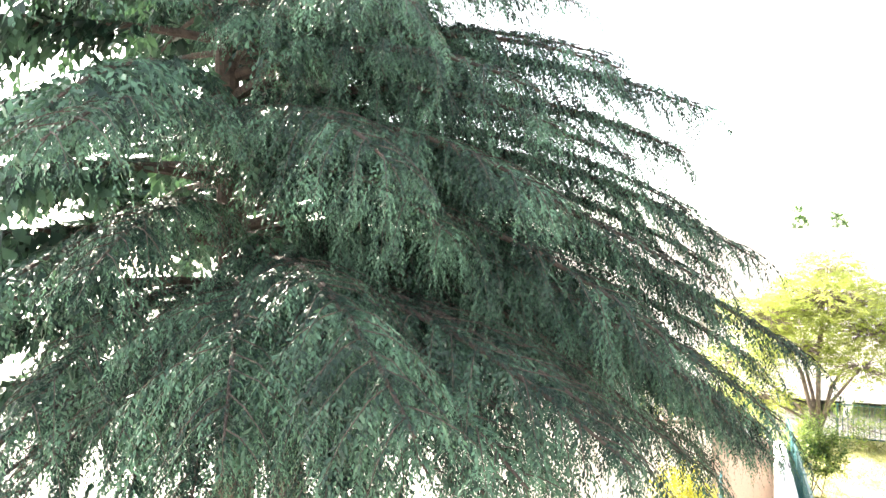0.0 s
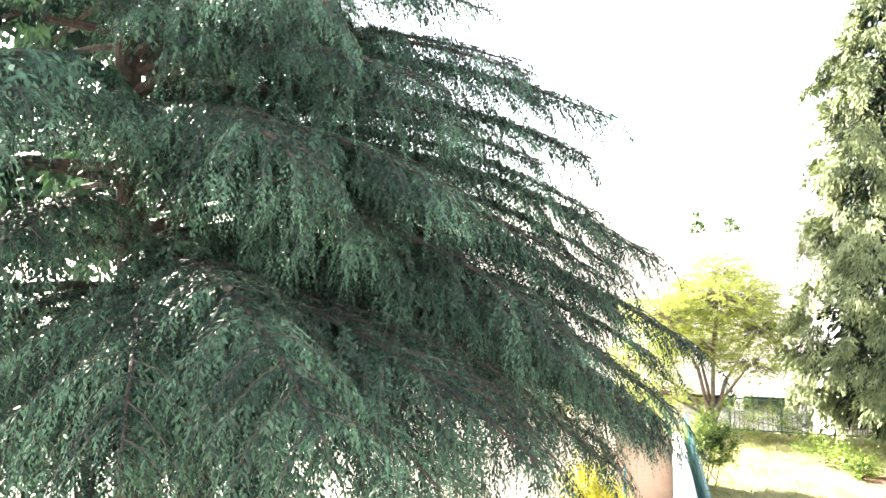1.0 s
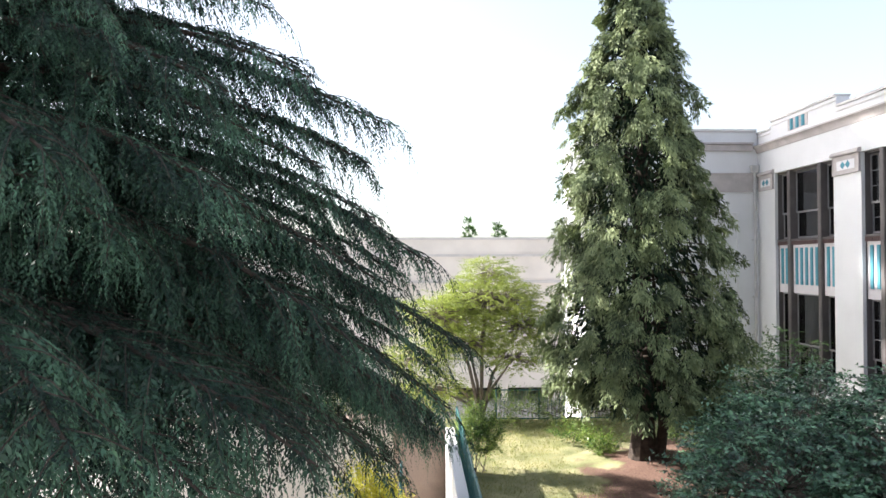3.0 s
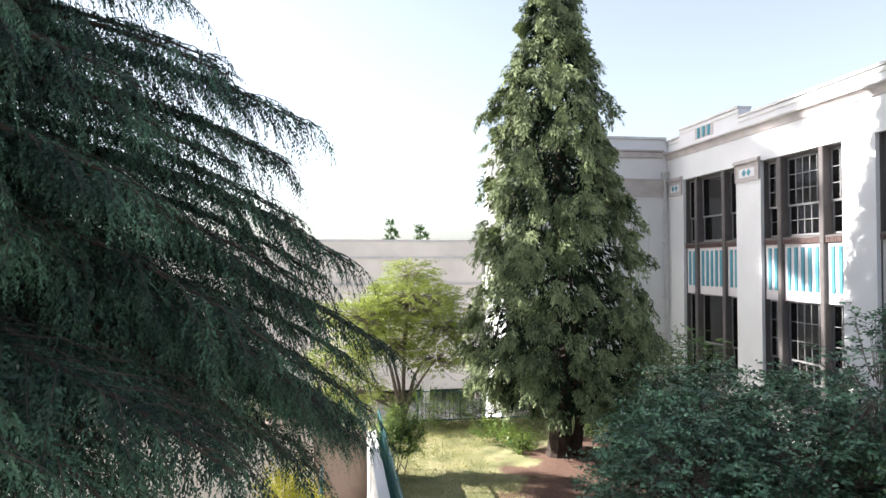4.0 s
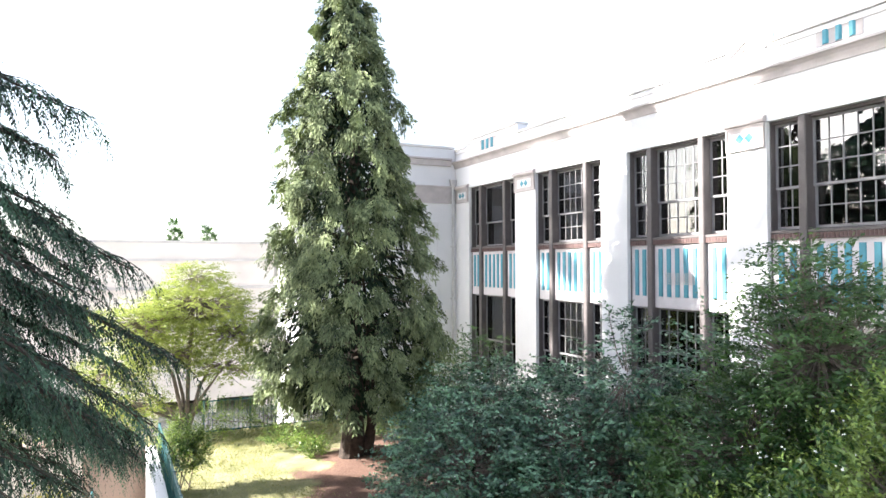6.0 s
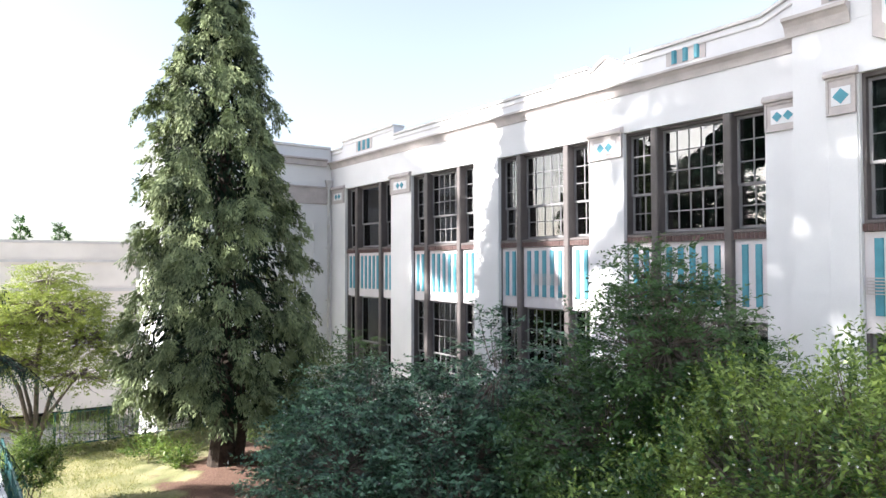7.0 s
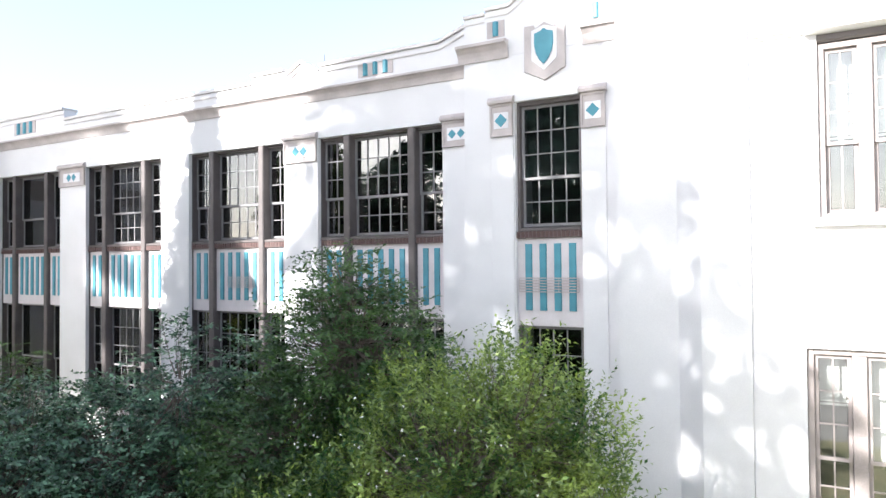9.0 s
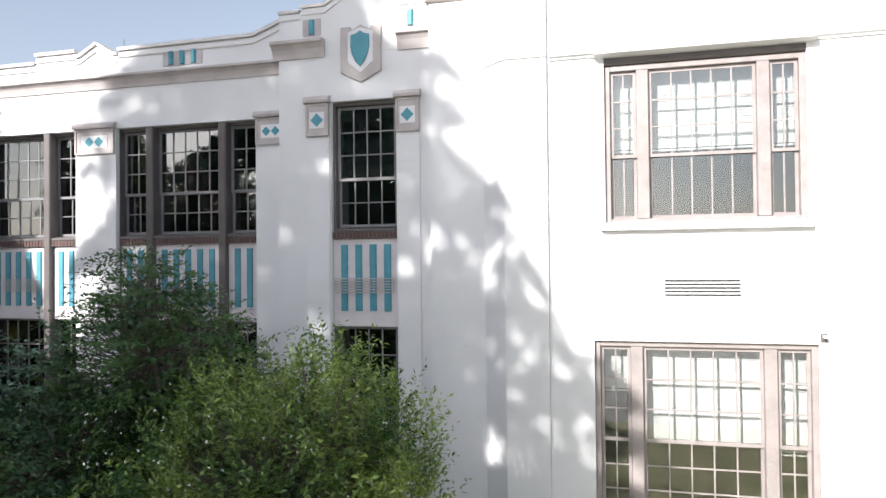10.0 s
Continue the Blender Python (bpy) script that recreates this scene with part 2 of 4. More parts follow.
def leaf_mesh(name, base, way, length, width, mat, fold=0.25, seed=1, face=None, loose=0.6, tint=None):
    """Many small pointed leaves: base points, unit ways, lengths and widths (arrays)."""
    rng = np.random.default_rng(seed)
    n = len(base)
    turn = rng.normal(size=(n, 3)) * (1.0 if face is None else loose)
    side = np.cross(way, turn if face is None else face + turn)     # face: the way in which the blades are turned
    side /= np.linalg.norm(side, axis=1, keepdims=True) + 1e-9
    up = np.cross(side, way)
    length, width = np.broadcast_to(length, n)[:, None], np.broadcast_to(width, n)[:, None]
    mid = base + way * length * 0.45 + up * width * fold
    v = np.stack([base, mid + side * width * 0.5, base + way * length, mid - side * width * 0.5], 1).reshape(-1, 3).astype(np.float32)
    me = bpy.data.meshes.new(name)
    me.vertices.add(4 * n), me.loops.add(4 * n), me.polygons.add(n)
    me.vertices.foreach_set("co", v.ravel())
    me.loops.foreach_set("vertex_index", np.arange(4 * n, dtype=np.int32))
    me.polygons.foreach_set("loop_start", np.arange(0, 4 * n, 4, dtype=np.int32))
    me.update(calc_edges=True)
    if tint is not None:                # tone of each blade: random, paler at tips, with inner shade painted in
        me.attributes.new("shoot_tone", "FLOAT", "POINT").data.foreach_set("value", np.repeat(tint, 4).astype(np.float32))
    me.materials.append(mat)
    return me


def unit(a):
    return a / (np.linalg.norm(a, axis=-1, keepdims=True) + 1e-9)


# ---- ground ----
YARD = -2.4        # level of the yard below the lawn terrace
structure("ground", Solid().box(-400, 400, -300, 500, YARD - 1, YARD), PAVING, "pale worn paving of the lower yard reaching far off", "ground")


def lawn_sheet():
    """The raised lawn with gentle undulation, a mound of mulch under the conical tree and a drop at its edges."""
    me = bpy.data.meshes.new("lawn")
    xs, ys = np.linspace(-11.15, 0.6, 80), np.linspace(-14, 17.6, 190)
    v = []
    for y in ys:
        for x in xs:
            z = 0.05 * noise.noise((x * 0.35, y * 0.35, 0)) + 0.03 * noise.noise((x * 1.7, y * 1.7, 3))
            z += 0.22 * math.exp(-((x + 6.3) ** 2 + (y - 12.6) ** 2) / 2.2)
            v.append((x, y, z))
    n = len(xs)
    f = [(j * n + i, j * n + i + 1, (j + 1) * n + i + 1, (j + 1) * n + i) for j in range(len(ys) - 1) for i in range(n - 1)]
    rim = [i for i in range(n)] + [j * n + n - 1 for j in range(1, len(ys))] + [(len(ys) - 1) * n + i for i in range(n - 2, -1, -1)] + [j * n for j in range(len(ys) - 2, 0, -1)]
    k = len(v)
    v += [(v[i][0], v[i][1], YARD) for i in rim]
    f += [(rim[(i + 1) % len(rim)], rim[i], k + i, k + (i + 1) % len(rim)) for i in range(len(rim))]
    me.from_pydata(v, [], f)
    m = GRASS_GROUND.copy()
    m.name = "lawn_and_mulch"
    nt = m.node_tree
    b = nt.nodes["Principled BSDF"]
    grass = b.inputs["Base Color"].links[0].from_socket
    tc, sep, wob = nt.nodes.new("ShaderNodeTexCoord"), nt.nodes.new("ShaderNodeVectorMath"), nt.nodes.new("ShaderNodeTexNoise")
    sep.operation = "DISTANCE"
    sep.inputs[1].default_value = (-3.9, 10.7, 0)
    wob.inputs["Scale"].default_value, wob.inputs["Detail"].default_value = 0.9, 10
    nt.links.new(tc.outputs["Object"], sep.inputs[0]), nt.links.new(tc.outputs["Object"], wob.inputs["Vector"])
    mul = nt.nodes.new("ShaderNodeMath")
    mul.operation, mul.inputs[1].default_value, mul.inputs[2].default_value = "MULTIPLY_ADD", 5.0, -2.5
    nt.links.new(wob.outputs["Fac"], mul.inputs[0])
    add = nt.nodes.new("ShaderNodeMath")
    add.operation = "ADD"
    nt.links.new(sep.outputs["Value"], add.inputs[0]), nt.links.new(mul.outputs[0], add.inputs[1])
    ramp = nt.nodes.new("ShaderNodeMapRange")
    ramp.inputs["From Min"].default_value, ramp.inputs["From Max"].default_value = 4.0, 4.4
    nt.links.new(add.outputs[0], ramp.inputs["Value"])
    bark = nt.nodes.new("ShaderNodeTexNoise")
    bark.inputs["Scale"].default_value, bark.inputs["Detail"].default_value = 24, 5
    nt.links.new(tc.outputs["Object"], bark.inputs["Vector"])
    tone = nt.nodes.new("ShaderNodeMix")
    tone.data_type = "RGBA"
    tone.inputs["A"].default_value, tone.inputs["B"].default_value = (0.06, 0.033, 0.025, 1), (0.26, 0.15, 0.11, 1)
    nt.links.new(bark.outputs["Fac"], tone.inputs["Factor"])
    mixed = nt.nodes.new("ShaderNodeMix")
    mixed.data_type = "RGBA"
    nt.links.new(ramp.outputs["Result"], mixed.inputs["Factor"])
    nt.links.new(tone.outputs["Result"], mixed.inputs["A"]), nt.links.new(grass, mixed.inputs["B"])
    nt.links.new(mixed.outputs["Result"], b.inputs["Base Color"])
    me.materials.append(m)
    return tagged(new("lawn", me), "dry patchy green lawn with reddish bark mulch under the trees", "lawn", kind="structure")


lawn_sheet()

# ---- east building: the long front with four window bays ----
BAYS = [(15.70, 18.94), (11.25, 14.47), (6.98, 10.20), (2.76, 5.98)]
HEAD, SILL, LOW_HEAD, LOW_SILL = 7.8, 5.5, 3.82, 1.05
CORNER, TOWER = 20.1, 2.06


def front_wall():
    s = Solid().wall(0, 0.45, TOWER, CORNER + 0.4, 0, 8.8, [(a, b, LOW_SILL, HEAD) for a, b in BAYS])
    return structure("wall_east", s, STUCCO, "white stucco school front with flat piers between tall window bays", "wall")


front_wall()
# the stepped parapet over the cornice
outline = [(TOWER, 8.8), (TOWER, 9.78), (2.22, 9.78), (2.24, 9.64), (2.82, 9.43), (5.93, 9.41), (5.95, 9.32), (6.07, 9.34), (6.47, 9.58), (6.87, 9.36), (6.98, 9.34), (7.0, 9.46), (8.02, 9.46),
           (8.04, 9.28), (15.55, 9.26), (15.57, 9.58), (19.2, 9.56), (19.22, 9.32), (CORNER + 0.4, 9.32), (CORNER + 0.4, 8.8)]
structure("parapet", Solid().prism(outline, 0.02, 0.42), STUCCO, "white stucco parapet with stepped and peaked top", "parapet", 0.015)
cap = Solid()
for (y0, z0), (y1, z1) in zip(outline[1:-1], outline[2:-1]):
    if abs(y1 - y0) > 0.1:
        cap.prism([(y0, z0 + 0.003), (y1, z1 + 0.003), (y1, z1 + 0.07), (y0, z0 + 0.07)], -0.03, 0.46)
        cap.prism([(y0, z0 - 0.14), (y1, z1 - 0.14), (y1, z1 - 0.115), (y0, z0 - 0.115)], -0.012, 0.018)
structure("coping", cap, COPING, "pale sheet coping along the parapet top", "coping")
# cornice: a hollow moulding
hollow = [(0, 8.63), (-0.03, 8.63), (-0.034, 8.655), (-0.045, 8.70), (-0.075, 8.765), (-0.13, 8.82), (-0.18, 8.84), (-0.18, 8.885), (0, 8.90)]
structure("cornice", Solid().prism(hollow, TOWER + 0.003, CORNER - 0.003, "y"), MAUVE, "mauve hollow-moulded cornice under the parapet", "cornice")


def parapet_vent(y0, y1, z0, z1, x, n):
    """A recessed-looking slot panel in the parapet with teal strips between mauve ones."""
    v = thing("parapet_vent", "mauve parapet panel with upright teal strips", "vent", "parapet vents")
    part("frame", Solid().box(x - 0.015, x - 0.002, y0, y1, z0, z1), MAUVE, v)
    step = (y1 - y0) / (2 * n + 1)
    for i in range(n):
        y = y0 + step * (2 * i + 1)
        part("strip", Solid().prism([(x - 0.017, y), (x - 0.06, y + step * 0.25), (x - 0.06, y + step * 0.75), (x - 0.017, y + step)], z0 + 0.02, z1 - 0.02, "z"), TEAL, v, "teal painted fluted strip")


parapet_vent(3.95, 4.86, 9.0, 9.31, 0.02, 3)
parapet_vent(16.98, 18.12, 9.05, 9.43, 0.02, 3)


def diamond_plaque(y0, y1, z0, z1, x, n):
    """The small capital of a pier: moulded mauve field, white tablet and teal diamonds, with a ledge on top."""
    p = thing("diamond_capital", "mauve moulded pier capital with teal diamonds on white", "capital", "pier capitals")
    s = Solid().box(x - 0.035, x - 0.002, y0, y1, z0, z1)
    s.box(x - 0.06, x - 0.036, y0, y1, z0, z0 + 0.035).box(x - 0.06, x - 0.036, y0, y1, z1 - 0.04, z1)
    s.box(x - 0.06, x - 0.036, y0, y0 + 0.035, z0 + 0.036, z1 - 0.041).box(x - 0.06, x - 0.036, y1 - 0.035, y1, z0 + 0.036, z1 - 0.041)
    part("field", s, MAUVE, p)
    part("ledge", Solid().prism([(x - 0.002, z1 + 0.002), (x - 0.11, z1 + 0.012), (x - 0.12, z1 + 0.06), (x - 0.07, z1 + 0.13), (x - 0.002, z1 + 0.14)], y0 - 0.03, y1 + 0.03, "y"), MAUVE, p)
    w, h = y1 - y0, z1 - z0
    a, b, c, d = y0 + w * 0.17, y1 - w * 0.17, z0 + h * 0.24, z1 - h * 0.26
    part("tablet", Solid().box(x - 0.047, x - 0.036, a, b, c, d), STUCCO, p, "white tablet")
    r = min((d - c) * 0.42, (b - a) / (2 * n) * 0.85)
    for i in range(n):
        cy, cz = (a + b) / 2 + (i - (n - 1) / 2) * r * 2.15, (c + d) / 2
        part("diamond", Solid().prism([(cy - r, cz), (cy, cz - r), (cy + r, cz), (cy, cz + r)], x - 0.056, x - 0.048), TEAL, p, "teal diamond")


for y0, y1 in ((TOWER + 0.004, 2.76), (5.98, 6.98), (14.47, 15.70), (18.97, 19.98)):
    diamond_plaque(y0 + 0.02, y1 - 0.02, 7.28, 7.80, 0, 2)

# ---- windows ----
PANES = {}


def pane(parent, x, y0, y1, z0, z1, label=""):
    key = (round(y1 - y0, 3), round(z1 - z0, 3))
    if key not in PANES:
        PANES[key] = Solid().box(-0.002, 0.002, 0, y1 - y0, 0, z1 - z0).mesh("pane", GLASS)
    ob = new("pane", PANES[key])
    ob.parent, ob.location = parent, (x, y0, z0)
    ob.visible_shadow = False
    return ob


def sash(name, parent, x, y0, y1, z0, z1, cols, rows, rail=0.05, bar=0.022, mat=None):
    """One window sash facing west: stiles, rails and glazing bars, and its panes."""
    s = Solid()
    s.box(x - 0.02, x + 0.02, y0, y0 + rail, z0, z1).box(x - 0.02, x + 0.02, y1 - rail, y1, z0, z1)
    s.box(x - 0.02, x + 0.02, y0 + rail, y1 - rail, z0, z0 + rail).box(x - 0.02, x + 0.02, y0 + rail, y1 - rail, z1 - rail, z1)
    a, b, c, d = y0 + rail, y1 - rail, z0 + rail, z1 - rail
    for i in range(1, cols):
        y = a + (b - a) * i / cols
        s.box(x - 0.016, x + 0.016, y - bar / 2, y + bar / 2, c, d)
    for j in range(1, rows):
        z = c + (d - c) * j / rows
        s.box(x - 0.0145, x + 0.0145, a, b, z - bar / 2, z + bar / 2)
    ob = part(name, s, mat or SASH, parent)
    for i in range(cols):
        for j in range(rows):
            pane(ob, x, a + (b - a) * i / cols + bar * 0.3, a + (b - a) * (i + 1) / cols - bar * 0.3, c + (d - c) * j / rows + bar * 0.3, c + (d - c) * (j + 1) / rows - bar * 0.3)
    return ob


def double_hung(parent, x, y0, y1, z0, z1, meet, cols, up=3, low=2, mat=None):
    sash("upper_sash", parent, x, y0, y1, meet - 0.02, z1, cols, up, mat=mat)
    sash("lower_sash", parent, x + 0.045, y0, y1, z0, meet + 0.03, cols, low, mat=mat)


BRICK_MESH = Solid().prism([(-0.06, 0), (0.10, 0), (0.10, 0.115), (-0.05, 0.115), (-0.06, 0.105)], 0, 0.062, "y").mesh("brick", BRICK)


def brick_sill(parent, x, y0, y1, z):
    bed = part("brick_sill", Solid().box(x - 0.045, x + 0.1, y0, y1, z - 0.125, z - 0.006), MORTAR, parent, "dark red brick-on-edge sill")
    n = int((y1 - y0) / 0.076)
    for i in range(n):
        ob = new("brick", BRICK_MESH)
        ob.parent = bed
        ob.matrix_basis = pose(x + random.uniform(-0.006, 0.006), y0 + (i + 0.5) * (y1 - y0) / n - 0.031, z - 0.12 + random.uniform(-0.003, 0.003), 0, random.uniform(-1.5, 1.5), random.uniform(-1.5, 1.5))


def spandrel(parent, x, y0, y1, z0, z1, stripes, grille=None):
    """A pale panel with raised teal stripes between the storeys, perhaps with a grille."""
    p = part("spandrel", Solid().box(x, x + 0.12, y0, y1, z0, z1), PANEL, parent, "pale pink panel with teal stripes")
    step = (y1 - y0) / (2 * stripes + 1) * 1.0
    for i in range(stripes):
        y = y0 + step * (2 * i + 1)
        part("stripe", Solid().prism([(x - 0.002, y), (x - 0.028, y + 0.012), (x - 0.028, y + step - 0.012), (x - 0.002, y + step)], z0 + 0.28, z1 - 0.1, "z"), TEAL, p, "teal stripe")
    if grille:
        a, b, c, d = grille
        s = Solid()
        for j in range(6):
            z = c + (d - c) * j / 5
            s.box(x - 0.05, x - 0.036, a, b, z - 0.008, z + 0.008)
        for j in range(4):
            y = a + (b - a) * j / 3
            s.box(x - 0.034, x - 0.029, y - 0.006, y + 0.006, c, d)
        part("grille", s, MAUVE, p, "louvred metal grille")


def bay(i, y0, y1):
    """One tall window bay: two mullions from sill to head, three lights above and below, striped spandrels between."""
    w = thing("window_%d" % i, "tall three-light window bay with grey mullions and striped spandrels", "window", "front window bays", "structure")
    k, m = 0.24, 0.17                         # share of a side light, width of a mullion
    a0, a1 = y0 + 0.02, y0 + (y1 - y0) * k - 0.085
    b0, b1 = a1 + m, y1 - (y1 - y0) * k + 0.085 - m
    c0, c1 = b1 + m, y1 - 0.02
    for y in (a1, b1):
        part("mullion", Solid().prism([(0.02, y + 0.02), (0.04, y), (0.34, y), (0.34, y + m), (0.04, y + m), (0.02, y + m - 0.02)], LOW_SILL + 0.003, HEAD - 0.003, "z"), STEEL, w)
    lin = Solid()
    for y, q in ((y0 + 0.002, a0), (c1, y1 - 0.002)):
        lin.box(0.1, 0.38, y, q, LOW_SILL + 0.003, HEAD - 0.003)
    lin.box(0.14, 0.34, y0 + 0.03, y1 - 0.03, HEAD - 0.06, HEAD - 0.004)
    part("window_frame", lin, STEEL, w)
    for p, q, cols in ((a0, a1, 2), (b0, b1, 5), (c0, c1, 2)):
        double_hung(w, 0.26, p, q, SILL + 0.09, HEAD - 0.065, 6.42, cols if i > 1 else 1, *((3, 2) if i > 1 else (1, 1)))
        part("window_sill", Solid().prism([(0.06, SILL + 0.004), (0.06, SILL + 0.05), (0.3, SILL + 0.088), (0.3, SILL + 0.004)], p, q, "y"), STEEL, w)
        brick_sill(w, 0.12, p, q, SILL - 0.002)
        spandrel(w, 0.13, p, q, LOW_HEAD, 5.37, 5 if cols == 5 else 2, ((p + q) / 2 - 0.55, (p + q) / 2 + 0.35, 4.42, 4.66) if cols == 5 and i == 3 else None)
        double_hung(w, 0.26, p, q, LOW_SILL + 0.06, LOW_HEAD - 0.004, 2.2, cols if i > 1 else 1, *((3, 2) if i > 1 else (1, 1)))
    part("window_sill", Solid().prism([(-0.05, LOW_SILL + 0.003), (-0.05, LOW_SILL + 0.03), (0.3, LOW_SILL + 0.056), (0.3, LOW_SILL + 0.003)], y0 + 0.003, y1 - 0.003, "y"), STEEL, w)


for i, (y0, y1) in enumerate(BAYS):
    bay(i + 1, y0, y1)

# ---- the tower-like bay ----
TX, TY0, TY1 = -0.38, -0.25, 1.01       # face, and the window's sides
s = Solid().wall(TX, 0.45, -1.3, TOWER - 0.003, 0, 8.8, [(TY0, TY1, 0.9, 7.93)])
structure("wall_tower", s, STUCCO, "white stucco projecting bay with a stepped gable", "wall")
gable = [(TOWER - 0.003, 8.803), (TOWER - 0.003, 9.64), (1.62, 9.64), (1.6, 9.72), (1.12, 9.72), (0.72, 9.98), (0.4, 10.06), (0.08, 9.98), (-0.32, 9.72), (-1.3, 9.72), (-1.3, 8.803)]
structure("gable", Solid().prism(gable, TX + 0.01, 0.45), STUCCO, "white stucco stepped gable with curved shoulders", "gable", 0.012)
gc = Solid()
for (y0, z0), (y1, z1) in zip(gable[1:-1], gable[2:-1]):
    if abs(y1 - y0) > 0.05:
        gc.prism([(y0, z0 + 0.003), (y1, z1 + 0.003), (y1, z1 + 0.06), (y0, z0 + 0.06)], TX - 0.03, 0.46)
        gc.prism([(y0, z0 - 0.13), (y1, z1 - 0.13), (y1, z1 - 0.11), (y0, z0 - 0.11)], TX - 0.01, TX + 0.008)
structure("gable_coping", gc, COPING, "pale sheet coping on the gable", "coping")
for y0, y1 in ((1.12, TOWER + 0.1), (-1.28, -0.30)):
    structure("gable_cornice", Solid().prism([(TX + x - 0.002, 8.77 + 1.25 * (z - 8.63)) for x, z in hollow], y0, y1, "y"), MAUVE, "mauve hollow-moulded cornice block on the gable", "cornice")
parapet_vent(1.2, 1.56, 9.19, 9.50, TX + 0.01, 1)
parapet_vent(-0.72, -0.36, 9.19, 9.50, TX + 0.01, 1)
for y0, y1 in ((1.03, 1.48), (-0.70, -0.27)):
    structure("pilaster", Solid().box(TX - 0.035, TX - 0.002, y0, y1, 0.1, 7.29), STUCCO, "shallow white stucco pilaster strip", "pilaster", 0.008)
    diamond_plaque(y0, y1, 7.30, 7.90, TX - 0.03, 1)
shield = thing("shield_emblem", "teal shield on a white field in a mauve angular surround", "emblem")
part("surround", Solid().prism([(0.79, 9.27), (0.79, 8.44), (0.40, 8.24), (0.01, 8.44), (0.01, 9.27), (0.2, 9.27), (0.22, 9.2), (0.4, 9.3), (0.58, 9.2), (0.6, 9.27)], TX - 0.05, TX - 0.002), MAUVE, shield, "", 0.01)
part("field", Solid().prism([(0.64, 9.16), (0.64, 8.62), (0.40, 8.42), (0.16, 8.62), (0.16, 9.16), (0.4, 9.24)], TX - 0.062, TX - 0.051), STUCCO, shield, "white field")
crest = [(0.40, 9.18), (0.33, 9.13), (0.22, 9.10), (0.215, 8.9), (0.245, 8.75), (0.31, 8.62), (0.40, 8.52), (0.49, 8.62), (0.555, 8.75), (0.585, 8.9), (0.58, 9.10), (0.47, 9.13)]
part("shield", Solid().prism(crest, TX - 0.085, TX - 0.063), TEAL, shield, "teal shield", 0.01)
w = thing("window_5", "tall narrow many-paned window with a brick sill", "window", "", "structure")
lin = Solid().box(TX + 0.1, TX + 0.36, TY0 + 0.002, TY0 + 0.05, 0.92, 7.928).box(TX + 0.1, TX + 0.36, TY1 - 0.05, TY1 - 0.002, 0.92, 7.928).box(TX + 0.1, TX + 0.36, TY0 + 0.05, TY1 - 0.05, 7.86, 7.928)
part("window_frame", lin, STEEL, w)
double_hung(w, TX + 0.22, TY0 + 0.055, TY1 - 0.055, 5.62, 7.855, 6.5, 4)
part("window_sill", Solid().prism([(TX + 0.05, 5.535), (TX + 0.05, 5.58), (TX + 0.28, 5.615), (TX + 0.28, 5.535)], TY0 + 0.055, TY1 - 0.055, "y"), STEEL, w)
brick_sill(w, TX + 0.08, TY0 + 0.004, TY1 - 0.004, 5.53)
spandrel(w, TX + 0.09, TY0 + 0.004, TY1 - 0.004, 3.8, 5.395, 4, (-0.16, 0.97, 4.42, 4.67))
double_hung(w, TX + 0.22, TY0 + 0.055, TY1 - 0.055, 0.95, 3.79, 2.3, 4)

# ---- the southern wing ----
BX, CX, DX = -0.65, -1.03, -0.97
UP, LO = (-6.82, -3.90, 5.55, 8.16), (-6.92, -3.70, 0.85, 3.70)
s = Solid()
s.prism([(BX, -0.95), (BX, -1.90), (CX, -2.30), (CX, -3.0), (0.4, -3.0), (0.4, -1.295), (TX + 0.005, -1.295), (TX + 0.005, -0.95)], 0, 9.45, "z")
structure("wall_pier", s, STUCCO, "white stucco stepped pier beside the wing", "wall")
structure("pier_cap", Solid().prism([(-0.002, 9.45), (-0.06, 9.47), (-0.14, 9.55), (-0.14, 9.65), (0.5, 9.7), (0.5, 9.45)], -0.90, -1.95, "y"), MAUVE, "pale moulded cap on the pier", "cap").location.x = BX
structure("wall_joint", Solid().box(-0.955, 0.3, -3.052, -3.003, 0, 10.6), STUCCO, "recessed joint between the pier and the wing", "wall")
s = Solid().wall(DX, -0.55, -16, -3.053, 0, 10.6, [UP, LO])
structure("wall_wing", s, STUCCO, "sunlit white stucco wall of the projecting wing", "wall")
s = Solid().prism([(CX - 0.002, 8.24), (CX - 0.03, 8.25), (CX - 0.03, 8.29), (CX - 0.002, 8.30)], -3.0, -2.30, "y")
s.prism([(BX, -1.90), (CX, -2.30), (CX - 0.03, -2.30), (BX - 0.02, -1.88)], 8.24, 8.30, "z")
structure("string_course", s, COPING, "thin pale moulding on the pier", "trim")
structure("window_hood", Solid().prism([(DX - 0.002, 8.165), (DX - 0.20, 8.185), (DX - 0.20, 8.235), (DX - 0.16, 8.27), (DX - 0.002, 8.31)], -6.93, -3.74, "y"), STUCCO, "white moulded hood over the wing window", "hood")
for y0, y1 in ((-3.738, -3.055), (-9.2, -6.932)):
    structure("wing_ledge", Solid().prism([(DX - 0.002, 8.18), (DX - 0.035, 8.185), (DX - 0.045, 8.215), (DX - 0.09, 8.235), (DX - 0.09, 8.27), (DX - 0.002, 8.30)], y0, y1, "y"), STUCCO, "thin white moulded ledge on the wing wall", "ledge")


